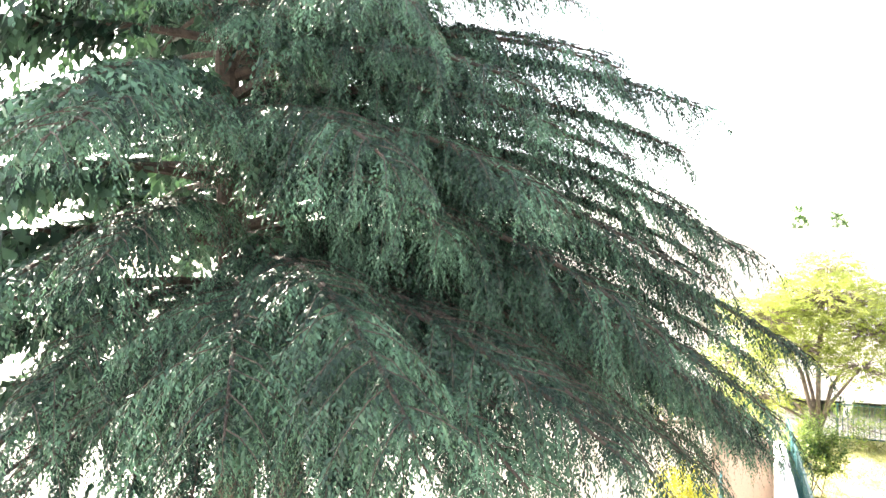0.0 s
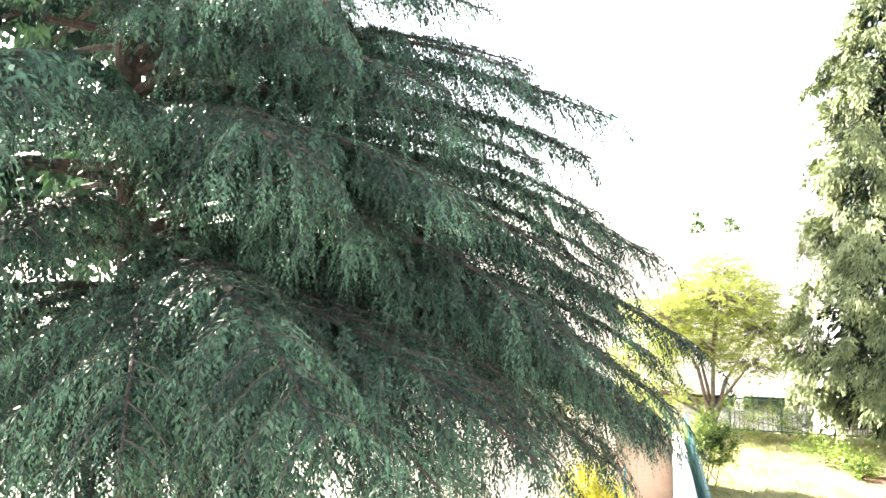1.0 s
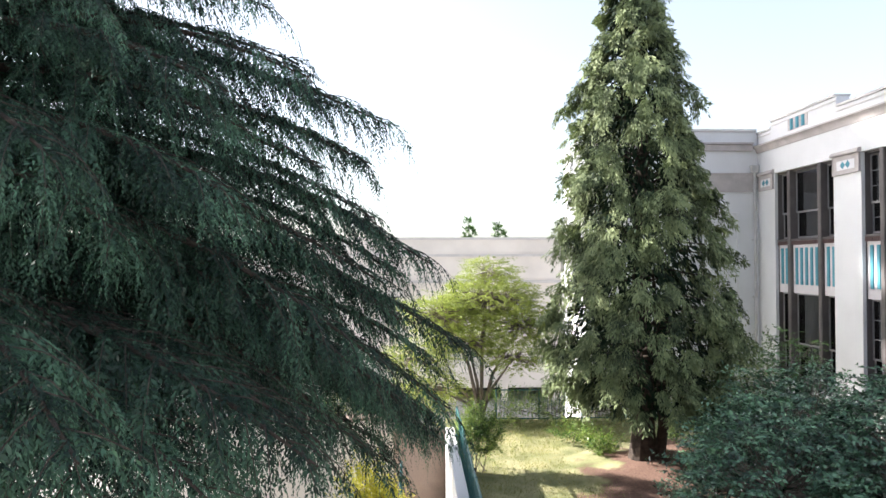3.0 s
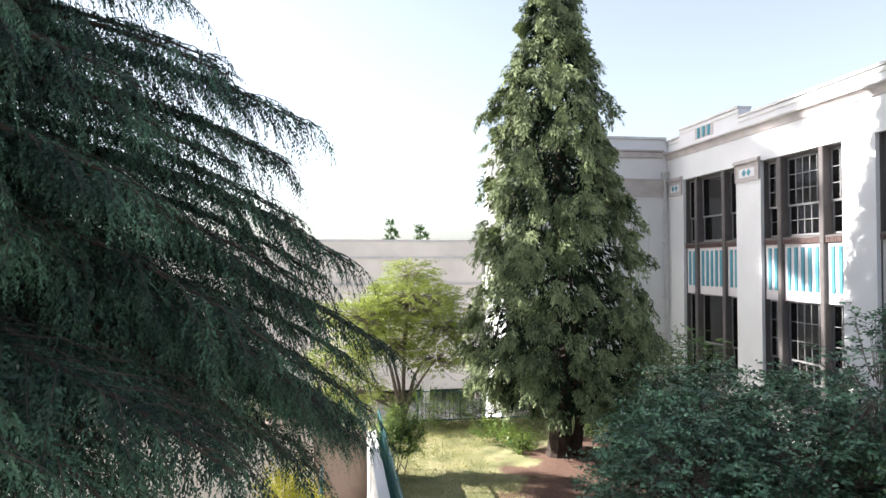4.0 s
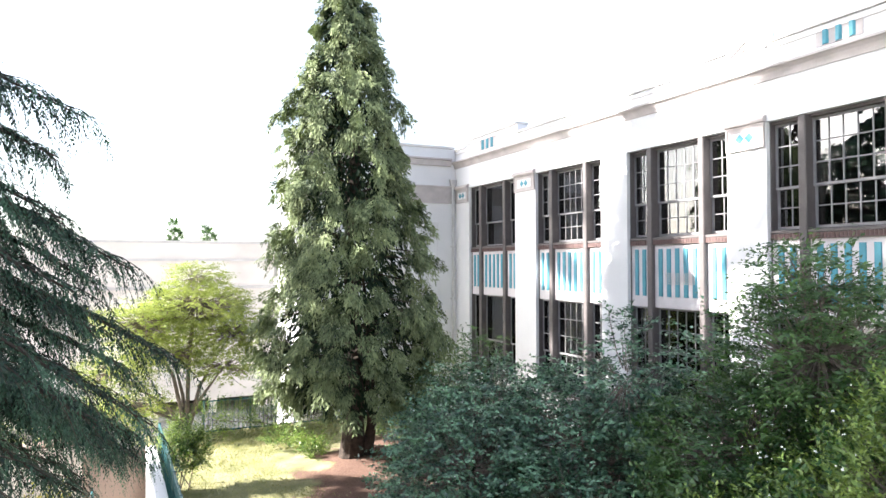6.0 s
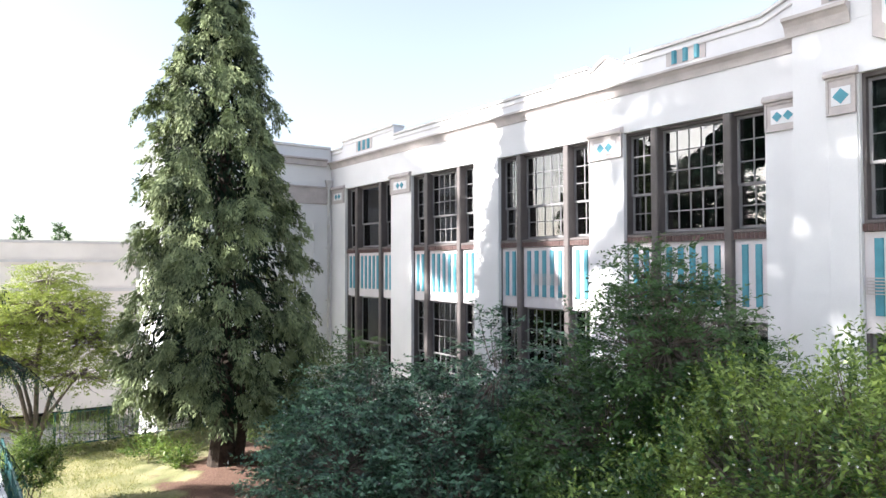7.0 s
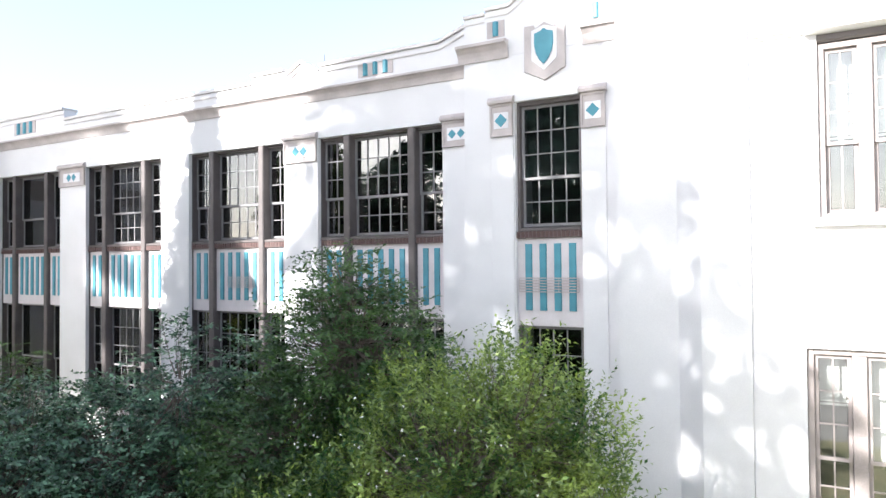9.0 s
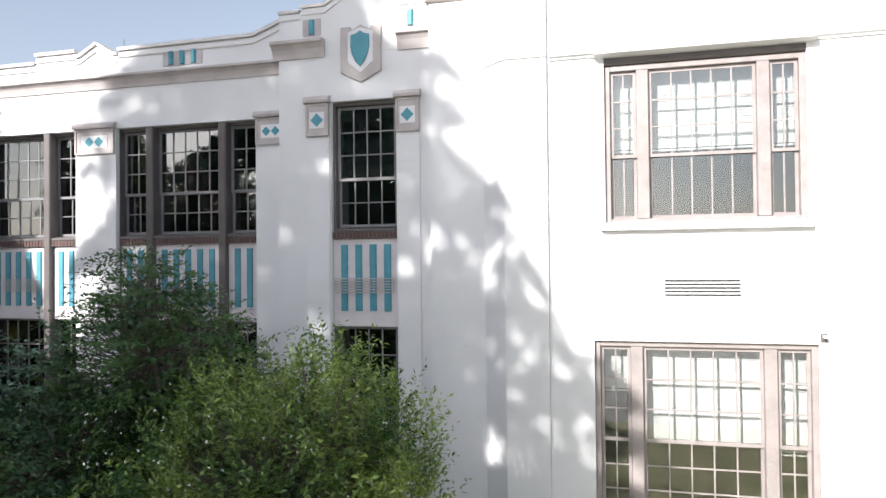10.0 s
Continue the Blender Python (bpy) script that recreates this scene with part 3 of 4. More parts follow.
def wing_window(name, y0, y1, z0, z1, meet, label, rows):
    w = thing(name, label, "window", "wing windows", "structure")
    x = DX + 0.13
    w1 = (y1 - y0)
    lin = Solid().box(x - 0.06, x + 0.12, y0 + 0.002, y0 + 0.09, z0, z1 - 0.002).box(x - 0.06, x + 0.12, y1 - 0.09, y1 - 0.002, z0, z1 - 0.002)
    lin.box(x - 0.06, x + 0.12, y0 + 0.09, y1 - 0.09, z1 - 0.09, z1 - 0.002).box(x - 0.06, x + 0.12, y0 + 0.09, y1 - 0.09, z0 + 0.002, z0 + 0.06)
    part("window_frame", lin, WING_FRAME, w, "", 0.008)
    a1, b0 = y0 + w1 * 0.20, y1 - w1 * 0.20
    for y in (a1, b0):
        part("mullion", Solid().box(x - 0.07, x + 0.12, y - 0.09, y + 0.09, z0 + 0.063, z1 - 0.093), WING_FRAME, w, "", 0.01)
    for p, q, cols in ((y0 + 0.093, a1 - 0.093, 2), (a1 + 0.093, b0 - 0.093, 5), (b0 + 0.093, y1 - 0.093, 2)):
        double_hung(w, x + 0.02, p, q, z0 + 0.065, z1 - 0.095, meet, cols, 3, rows, WING_FRAME)
    return w


w = wing_window("window_6", UP[0], UP[1], UP[2], 8.045, 6.6, "wide three-light upper window reflecting the sky, pale blinds", 1)
part("head_board", Solid().prism([(DX + 0.03, 8.05), (DX + 0.01, 8.075), (DX + 0.01, 8.155), (DX + 0.3, 8.155), (DX + 0.3, 8.05)], UP[0] + 0.003, UP[1] - 0.003, "y"), STEEL, w, "dark mauve head board")
part("window_sill", Solid().prism([(DX - 0.12, 5.43), (DX - 0.12, 5.49), (DX + 0.15, 5.548), (DX - 0.003, 5.548), (DX - 0.003, 5.43)], -6.85, -3.82, "y"), STUCCO, w, "white stucco sill")
wing_window("window_7", LO[0], LO[1], LO[2], LO[3], 2.13, "wide three-light lower window with drawn white blinds", 3)
v = thing("wall_vent", "flush wall vent of five thin dark slots", "vent")
for j in range(5):
    z = 4.42 + j * 0.055
    part("slot", Solid().box(DX - 0.012, DX - 0.002, -5.86, -4.77, z - 0.013, z + 0.013), DARK, v)
p = thing("pipe_bracket", "small dark metal bracket beside the lower window", "bracket")
part("plate", Solid().box(DX - 0.03, DX - 0.002, -7.02, -6.93, 3.74, 3.86), STEEL, p)
part("arm", Solid().box(DX - 0.14, DX - 0.032, -7.0, -6.95, 3.80, 3.84), PIPE, p)


def blind(y0, y1, z0, z1, x, label="drawn white slatted blind behind the glass", mat=None):
    """A slatted blind: thin tilted slats and a bottom rail."""
    b = thing("window_blind", label, "blind", "window blinds")
    s = Solid()
    n = int((z1 - z0) / 0.05)
    for j in range(n):
        z = z0 + (j + 0.5) * (z1 - z0) / n
        s.prism([(x - 0.004, z - 0.027), (x + 0.016, z + 0.027), (x + 0.018, z + 0.027), (x - 0.002, z - 0.027)], y0, y1, "y")
    part("slats", s, mat or BLIND, b)
    part("bottom_rail", Solid().box(x - 0.012, x + 0.014, y0, y1, z0 - 0.05, z0 - 0.022), mat or BLIND, b)
    part("head_rail", Solid().box(x - 0.015, x + 0.02, y0, y1, z1 + 0.012, z1 + 0.05), mat or BLIND, b)


GREYBLIND = material("grey_blind", (0.16, 0.17, 0.17), 0.8, vary=0.05, scale=2, grain=30, bump=0.02)
for y0, y1 in ((-6.80, -6.35), (-6.15, -4.55), (-4.45, -4.0)):
    blind(y0, y1, 6.75, 8.0, DX + 0.38)
for y0, y1, z in ((-6.83, -6.38, 2.0), (-6.2, -4.5, 2.1), (-4.25, -3.85, 2.9)):
    blind(y0, y1, z, 3.55, DX + 0.38)
blind(TY0 + 0.08, TY1 - 0.08, 6.6, 7.82, TX + 0.42, "grey slatted blind half drawn behind the glass", GREYBLIND)
blind(12.1, 13.6, 6.6, 7.7, 0.46)
blind(7.9, 9.3, 6.9, 7.7, 0.46)

# ---- north return and the shell ----
s = Solid().box(-6.1, 0.0, CORNER, CORNER + 0.4, 0, 9.4)
structure("wall_north", s, STUCCO, "shaded white stucco return wall with recessed panels", "wall")
structure("north_cornice", Solid().box(-6.1, -0.2, CORNER - 0.10, CORNER - 0.002, 8.72, 8.938).box(-6.1, -0.2, CORNER - 0.17, CORNER - 0.002, 8.942, 9.02), MAUVE, "mauve cornice on the return wall", "cornice", 0.02)
structure("north_coping", Solid().box(-6.1, -0.05, CORNER - 0.08, CORNER + 0.45, 9.403, 9.50), COPING, "pale coping on the return wall", "coping", 0.01)
structure("band_course", Solid().box(-6.1, -0.12, CORNER - 0.05, CORNER - 0.002, 7.28, 7.95).box(-6.1, -0.12, CORNER - 0.09, CORNER - 0.051, 7.89, 7.95), MAUVE, "flat mauve band across the return wall", "band")
for x0, x1 in ((-3.1, -0.72), (-5.5, -3.5)):
    fr = Solid()
    for d, p in ((0.0, 0.05), (0.32, 0.03)):
        a, b, t = x0 + d, x1 - d, 6.56 - d * 0.9
        fr.box(a, a + 0.05, CORNER - p, CORNER - 0.002, 0.4, t).box(b - 0.05, b, CORNER - p, CORNER - 0.002, 0.4, t).box(a + 0.05, b - 0.05, CORNER - p, CORNER - 0.002, t - 0.05, t)
    structure("wall_panel", fr, STUCCO, "raised stucco panel mouldings on the return wall", "panel", 0.008)
pipe = thing("downpipe", "pale painted rainwater pipe in the corner of the walls", "downpipe")
part("pipe", Solid().tube([(-0.16, CORNER - 0.12, 0.7), (-0.16, CORNER - 0.12, 7.95), (-0.16, CORNER - 0.02, 8.15)], 0.05, 10), PIPE, pipe)
part("shoe", Solid().tube([(-0.16, CORNER - 0.12, 0.70), (-0.16, CORNER - 0.16, 0.45), (-0.22, CORNER - 0.35, 0.25), (-0.25, CORNER - 0.5, 0.05)], 0.055, 10), PIPE, pipe)
part("hopper", Solid().prism([(-0.26, 7.95), (-0.06, 7.95), (-0.02, 8.2), (-0.3, 8.2)], CORNER - 0.2, CORNER - 0.06, "y"), PIPE, pipe)
for z in (1.6, 3.6, 5.6, 7.4):
    part("clip", Solid().box(-0.23, -0.09, CORNER - 0.18, CORNER - 0.003, z - 0.02, z + 0.02), PIPE, pipe)
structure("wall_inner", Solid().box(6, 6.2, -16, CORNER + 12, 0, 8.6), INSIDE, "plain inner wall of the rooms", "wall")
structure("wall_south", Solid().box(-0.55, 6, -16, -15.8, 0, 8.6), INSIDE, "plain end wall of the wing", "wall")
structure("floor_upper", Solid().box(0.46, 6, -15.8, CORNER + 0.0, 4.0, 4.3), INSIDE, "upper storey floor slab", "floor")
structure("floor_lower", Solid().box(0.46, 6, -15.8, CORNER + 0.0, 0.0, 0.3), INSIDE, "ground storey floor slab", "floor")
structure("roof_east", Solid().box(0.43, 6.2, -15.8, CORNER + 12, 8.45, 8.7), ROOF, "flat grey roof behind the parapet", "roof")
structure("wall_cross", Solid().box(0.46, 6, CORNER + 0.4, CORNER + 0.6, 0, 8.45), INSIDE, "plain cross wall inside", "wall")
structure("wall_north_end", Solid().box(-6.1, -5.7, CORNER + 0.403, CORNER + 3.6, YARD, 9.3), STUCCO, "white stucco end wall of the return wing", "wall")
structure("wall_north_back", Solid().box(-5.7, 0.4, CORNER + 3.3, CORNER + 3.6, YARD, 8.597), STUCCO, "plain back wall of the return wing", "wall")
structure("roof_north", Solid().box(-5.7, 0.4, CORNER + 0.403, CORNER + 3.6, 8.6, 8.8), ROOF, "flat grey roof of the return wing", "roof")

# ---- far building across the yard ----
FY = 32.0
openings = [(-18.6, -16.6), (-14.9, -12.9), (-11.0, -9.6), (-7.4, -5.9)]
holes = [(a, b, 1.2, 3.1) for a, b in openings] + [(-13.9, -10.5, YARD, -1.7), (-10.0, -7.65, YARD, -1.7), (-7.3, -5.2, YARD, -1.7)]
s = Solid().wall(FY, FY + 0.4, -40, -4.5, YARD, 6.0, holes, "y")
structure("wall_far_end", Solid().box(-4.9, -4.5, FY + 0.403, FY + 12, YARD, 6.0), CREAM, "cream end wall of the low building", "wall")
structure("wall_far", s, CREAM, "sunlit cream wall of the low building across the yard", "wall")
structure("far_roof", Solid().box(-40, -4.4, FY - 0.06, FY + 12, 6.003, 6.12), COPING, "pale roof edge of the low building", "roof")
structure("far_band", Solid().box(-40, -4.45, FY - 0.10, FY - 0.003, 5.12, 5.24).box(-40, -4.45, FY - 0.16, FY - 0.003, 3.74, 3.88), COPING, "projecting ledges along the far wall", "ledge")
structure("wall_far_inner", Solid().box(-40, -4.9, FY + 3, FY + 3.2, YARD, 6.0).box(-40, -4.9, FY + 0.42, FY + 3, 5.7, 5.9), DARK, "dark interior behind the far openings", "wall")
for i, (a, b) in enumerate(openings):
    w = thing("window_%d" % (8 + i), "plain metal-framed window in the cream far wall", "window", "far windows", "structure")
    part("blind", Solid().box(a + 0.02, b - 0.02, FY + 0.24, FY + 0.26, 1.22, 2.85), BLIND, w, "pale drawn blind")
    part("window_frame", Solid().box(a, a + 0.07, FY + 0.1, FY + 0.2, 1.2, 3.1).box(b - 0.07, b, FY + 0.1, FY + 0.2, 1.2, 3.1).box(a + 0.07, b - 0.07, FY + 0.1, FY + 0.2, 3.03, 3.1)
         .box(a + 0.07, b - 0.07, FY + 0.1, FY + 0.2, 1.2, 1.27).box((a + b) / 2 - 0.03, (a + b) / 2 + 0.03, FY + 0.11, FY + 0.19, 1.27, 3.03), PIPE, w)
    for p, q in ((a + 0.07, (a + b) / 2 - 0.03), ((a + b) / 2 + 0.03, b - 0.07)):
        g = part("pane", Solid().box(p, q, FY + 0.14, FY + 0.15, 1.27, 3.03), GLASS, w)
        g.visible_shadow = False

# ---- terrace edge: stairwell walls and railings ----
s = Solid().box(-11.36, -11.16, 2.0, 12.2, YARD, 1.06)
structure("retaining_wall", s, STUCCO, "white painted retaining wall along the lawn", "wall", 0.015)
structure("retaining_wall_end", Solid().box(-12.55, -11.16, 12.203, 12.45, YARD, 1.0), CONCRETE, "stained brown concrete wall closing the stairwell", "wall", 0.02)
s = Solid().box(-19.5, -12.55, 13.4, 13.65, YARD, 0.95)
structure("low_wall", s, CREAM, "cream painted low wall beside the path", "wall", 0.015)
structure("low_wall_cap", Solid().box(-19.55, -12.5, 13.32, 13.72, 0.953, 1.02), CONCRETE, "thin concrete cap on the cream wall", "cap", 0.01)


def railing(name, a, b, z, height, label):
    """A bar railing between two points: posts, two rails and upright bars."""
    r = thing(name, label, "railing", "teal railings", at=(a[0], a[1], z))
    a, b = Vector((0, 0, 0)), Vector((b[0] - a[0], b[1] - a[1], 0))
    n = max(1, round(b.length / 1.3))
    post = Solid().tube([(0, 0, 0), (0, 0, height)], 0.028, 8).mesh("post", RAIL)
    bar = Solid().tube([(0, 0, 0.1), (0, 0, height - 0.04)], 0.010, 6).mesh("bar", RAIL)
    for i in range(n + 1):
        part("post", post, RAIL, r).location = a.lerp(b, i / n)
    for h in (0.1, height - 0.03):
        part("rail", Solid().tube([a + Vector((0, 0, h)), b + Vector((0, 0, h))], 0.022, 8), RAIL, r)
    k = int(b.length / 0.12)
    for i in range(1, k):
        part("bar", bar, RAIL, r).location = a.lerp(b, i / k)


railing("railing", (-11.05, 2.2), (-11.05, 12.9), -0.03, 1.4, "teal green bar railing beside the white retaining wall")
railing("railing", (-9.6, 17.35), (-3.0, 17.35), -0.05, 1.0, "teal green bar railing at the end of the lawn")


# ---- trees and shrubs ----
def branch_line(root, azimuth, length, rise, droop, n=9, wob=0.0, rng=None):
    """Points of a limb that leaves the trunk, rises a little and bows down towards its tip."""
    out = []
    d = Vector((math.cos(azimuth), math.sin(azimuth), 0))
    side = Vector((-d.y, d.x, 0))
    bend = rng.uniform(-wob, wob) if rng is not None else 0
    for i in range(n + 1):
        t = i / n
        out.append(Vector(root) + d * (length * t) + side * (bend * length * t * t) + Vector((0, 0, rise * length * t - droop * length * t ** 2.5)))
    return out


def along(points, t):
    k = min(int(t * (len(points) - 1)), len(points) - 2)
    f = t * (len(points) - 1) - k
    p = np.array(points[k]) * (1 - f) + np.array(points[k + 1]) * f
    d = np.array(points[k + 1]) - np.array(points[k])
    return p, d / np.linalg.norm(d)


def limb_parts(tree, lines, radii, mat):
    """Each limb a mesh of its own under the tree."""
    for line, r in zip(lines, radii):
        part("limb", Solid().tube(line, [max(0.010, r * (1 - 0.9 * i / (len(line) - 1))) for i in range(len(line))], 7), mat, tree)


def cedar(base, height, limbs, label, seed=3, fill=1.0, coarse=14.0, open_back=True, near=0):
    """A weeping cedar: limbs that carry flat side branches, from which needled tassels hang like a fringe."""
    rng = np.random.default_rng(seed)
    tree = thing("cedar_tree", label, "tree", at=base)
    pts = [(0.25 * math.sin(z * 0.35) * z / height, 0.18 * math.sin(z * 0.5) * z / height, z) for z in np.linspace(-0.1, height, 16)]
    part("trunk", Solid().tube(pts, [0.42 * (1 - 0.93 * i / 15) + (0.14 if i == 0 else 0) for i in range(16)], 14), BARK, tree)
    wood, bases, ways, lens, wides, faces, tints, lines, radii = Solid(), [], [], [], [], [], [], [], []
    down = np.array((0, 0, -1.0))

    def tassels(q, tw, tl, grade, out, shoot_tone):
        """Shoots from points q along ways tw, of lengths tl, bending down, with needles on both sides like a feather."""
        m, k = len(q), (15, 7, 5)[grade]
        u = (np.arange(k) + 0.3) / k
        c = q[:, None, :] + tw[:, None, :] * (tl[:, None] * u)[..., None] + down * (0.28 * tl[:, None] * u ** 2)[..., None]
        hand = np.where(np.arange(k) % 2, 1.0, -1.0)
        sd = unit(np.cross(tw, out + rng.normal(size=(m, 3)) * 0.45))[:, None, :] * hand[None, :, None]
        nd = unit(tw[:, None, :] * 0.8 + down * (0.2 + 0.5 * u)[None, :, None] + sd * (0.75 - 0.45 * u)[None, :, None] + rng.normal(size=(m, k, 3)) * 0.16)
        size = (0.042 + 0.07 * tl)[:, None] * (1.3 - 0.95 * u)[None, :] * (0.9, 1.8, 4.4)[grade]
        bases.append(c.reshape(-1, 3)), ways.append(nd.reshape(-1, 3)), lens.append(size.ravel())
        wides.append((size * (0.36, 0.40, 0.5)[grade]).ravel())
        faces.append(np.repeat(out, k, 0))
        tints.append((shoot_tone + rng.uniform(-0.2, 0.2, (m, 1)) + 0.7 * (u - 0.55)[None, :]).ravel())     # tips paler as new growth, bases darker as painted shade

    def side_branch(p, way, l2, bow, grade):
        """A side branch that bows over, fringed with tassels that hang lower towards its end."""
        side = unit(np.cross(way, np.array((0, 0, 1.0))))
        m = max(4, int(l2 / (0.062, 0.09, 0.15)[grade]))
        u = (np.arange(m) + rng.uniform(0, 0.9, m)) / m
        axis = lambda u: p + way * (l2 * u)[:, None] + down * (l2 * (bow * u ** 2.2 - 0.10 * u))[:, None]
        hand = np.where(np.arange(m) % 2, 1.0, -1.0) * rng.uniform(0.05, 0.8, m)
        tw = unit(way * (0.6 - 0.15 * u)[:, None] + side * hand[:, None] + down * (0.35 + rng.random(m) * 0.55 + bow * 1.1 * u ** 1.2)[:, None] + rng.normal(size=(m, 3)) * 0.10)
        tl = (0.18 + 0.36 * min(1.2, l2) * np.sin(np.pi * (0.22 + 0.62 * u))) * rng.uniform(0.6, 1.25, m)
        tassels(axis(u), tw, tl, grade, np.repeat(unit(way * 0.5 + np.array((0, 0, 0.85)))[None], m, 0), rng.random())
        if grade == 0:
            a = axis(np.array((0.0, 0.35, 0.7, 1.0)))
            wood.tube(a, [0.009, 0.007, 0.005, 0.002], 3)

    for j, (z, az, length, rise, droop) in enumerate(limbs):
        line = branch_line((0, 0, z), az, length, rise, droop, 9, 0.06, rng)
        lines.append(line), radii.append(0.11 * min(1, length / 7))
        dense = fill * (1.0 if not open_back or math.cos(az - radians(135)) < 0.3 else 0.4)      # the side turned from the path is sparser
        grade = 2 if z > coarse or math.cos(az - radians(-35)) < 0.3 else 1 if j >= near else 0
        n2 = max(3, int(length * 0.78 / (0.18, 0.18, 0.22)[grade] * dense))
        for i in range(n2):
            t = 0.22 + 0.77 * (i + rng.uniform(0, 0.8)) / n2
            p, d = along(line, t)
            hand = (1 if i % 2 else -1) * rng.uniform(0.35, 1.15)
            flat = unit(np.array((d[0], d[1], 0)))
            s = np.array((-flat[1], flat[0], 0)) * hand
            l2 = (0.38 + 0.26 * length * (1.02 - t) ** 0.6 * min(1, 0.35 + 1.9 * t)) * rng.uniform(0.6, 1.15)
            way = unit(flat * 0.95 + s + np.array((0, 0, d[2] * 0.7 + 0.03)))
            side_branch(p + np.array((0, 0, 0.03)), way, l2, rng.uniform(0.3, 0.8), grade)
        p, d = along(line, 0.96)
        side_branch(p, unit(np.array(d)), 0.5, 0.35, grade)
        # short shoots that clothe the limb itself
        m = max(2, int(length * (14, 9, 6)[grade] * dense))
        pd = [along(line, t) for t in rng.uniform(0.3, 1.0, m)]
        q = np.array([p for p, _ in pd]) + np.array((0, 0, 0.05))
        dd = np.array([d for _, d in pd])
        sd = np.stack([-dd[:, 1], dd[:, 0], np.zeros(m)], 1) * rng.normal(size=(m, 1)) * 0.8
        tassels(q, unit(dd * 0.7 + sd + np.array((0, 0, 0.1))), rng.uniform(0.18, 0.38, m), grade, np.repeat(np.array(((0, 0, 1.0),)), m, 0), rng.random())
    limb_parts(tree, lines, radii, BARK)
    tagged(part("brushwood", wood, BARK, tree), kind="stuff")
    b, w, l = np.concatenate(bases), np.concatenate(ways), np.concatenate(lens)
    grow = rng.uniform(0.75, 1.3, len(l))
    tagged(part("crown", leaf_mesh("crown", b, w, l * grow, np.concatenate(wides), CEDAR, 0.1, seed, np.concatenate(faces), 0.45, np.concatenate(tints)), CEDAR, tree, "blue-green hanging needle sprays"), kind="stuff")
    return tree


rng = np.random.default_rng(11)
# the boughs over the path: height on the trunk, azimuth (degrees from east), length, rise, droop
CEDAR_LIMBS = [(11.8, -8, 5.9, 0.10, 0.20), (11.8, -3, 6.5, 0.10, 0.24), (11.0, 3, 6.8, 0.10, 0.20), (10.25, -3, 8.2, 0.14, 0.26), (9.9, 5, 7.5, 0.10, 0.22), (9.5, -9, 7.5, 0.10, 0.24),
               (8.8, -2, 8.8, 0.16, 0.34), (9.05, 6, 8.4, 0.14, 0.34), (8.3, -12, 8.3, 0.16, 0.32), (7.55, 0, 9.45, 0.18, 0.36), (7.25, 6, 8.9, 0.16, 0.34), (7.15, -6, 9.05, 0.20, 0.42),
               (7.3, -14, 8.7, 0.20, 0.40), (7.7, -20, 8.7, 0.20, 0.38), (6.65, -30, 9.0, 0.12, 0.24), (7.0, -38, 8.6, 0.12, 0.24), (9.05, -20, 6.6, 0.14, 0.28), (8.4, -30, 6.7, 0.14, 0.28),
               (9.2, -38, 7.0, 0.14, 0.30), (9.75, -16, 7.0, 0.10, 0.24), (6.7, -47, 7.6, 0.12, 0.24), (7.9, -62, 5.9, 0.16, 0.30), (9.2, -60, 7.0, 0.14, 0.28), (6.4, -58, 6.0, 0.14, 0.30), (6.6, -70, 6.3, 0.14, 0.30),
               (5.6, -66, 6.5, 0.12, 0.24), (5.5, -52, 6.8, 0.12, 0.22), (5.6, -40, 7.6, 0.10, 0.22), (5.8, -27, 7.4, 0.10, 0.22), (6.2, -36, 7.6, 0.12, 0.24), (6.7, -26, 8.6, 0.12, 0.25), (6.5, -34, 8.5, 0.12, 0.25), (6.3, -28, 7.6, 0.12, 0.26), (6.6, -22, 8.2, 0.14, 0.30), (6.0, -44, 7.2, 0.12, 0.24), (6.1, -31, 8.0, 0.10, 0.22), (5.2, -75, 6.0, 0.12, 0.24), (5.0, -58, 5.6, 0.10, 0.20), (4.9, -34, 6.4, 0.10, 0.20),
               (11.4, -12, 6.2, 0.10, 0.22), (10.6, -7, 7.3, 0.12, 0.25), (10.6, 1, 7.4, 0.10, 0.24), (12.3, -5, 5.8, 0.10, 0.22), (12.2, 4, 5.6, 0.10, 0.22), (9.9, -2, 7.9, 0.12, 0.27), (9.3, 1, 8.0, 0.12, 0.30), (8.6, 3, 8.4, 0.14, 0.33), (8.1, -6, 8.4, 0.16, 0.36),
               (7.4, -9, 8.3, 0.18, 0.40), (7.0, -2, 8.5, 0.20, 0.44), (6.8, -11, 8.2, 0.20, 0.44), (6.9, 3, 8.2, 0.18, 0.42), (8.4, -1, 7.8, 0.16, 0.36), (9.0, -26, 7.6, 0.14, 0.30), (10.2, -24, 7.2, 0.12, 0.28), (10.9, -34, 6.8, 0.12, 0.28),
               (6.8, 8, 9.0, 0.14, 0.38), (6.5, 12, 9.0, 0.14, 0.36), (6.6, 4, 8.9, 0.16, 0.40), (6.2, 9, 8.8, 0.14, 0.34), (6.0, 14, 8.9, 0.12, 0.30), (6.2, 0, 8.2, 0.14, 0.36), (5.9, 6, 8.2, 0.14, 0.34)]
CEDAR_LIMBS = [(z, radians(a), l, r, d) for z, a, l, r, d in CEDAR_LIMBS]
near = len(CEDAR_LIMBS)
REACH = ((4, 6, 8, 10, 12, 14, 15.4, 16.2, 17.4, 19, 20.2), (5.6, 7.2, 7.6, 7.1, 6.2, 5.0, 4.2, 3.3, 2.3, 0.8, 0.3))
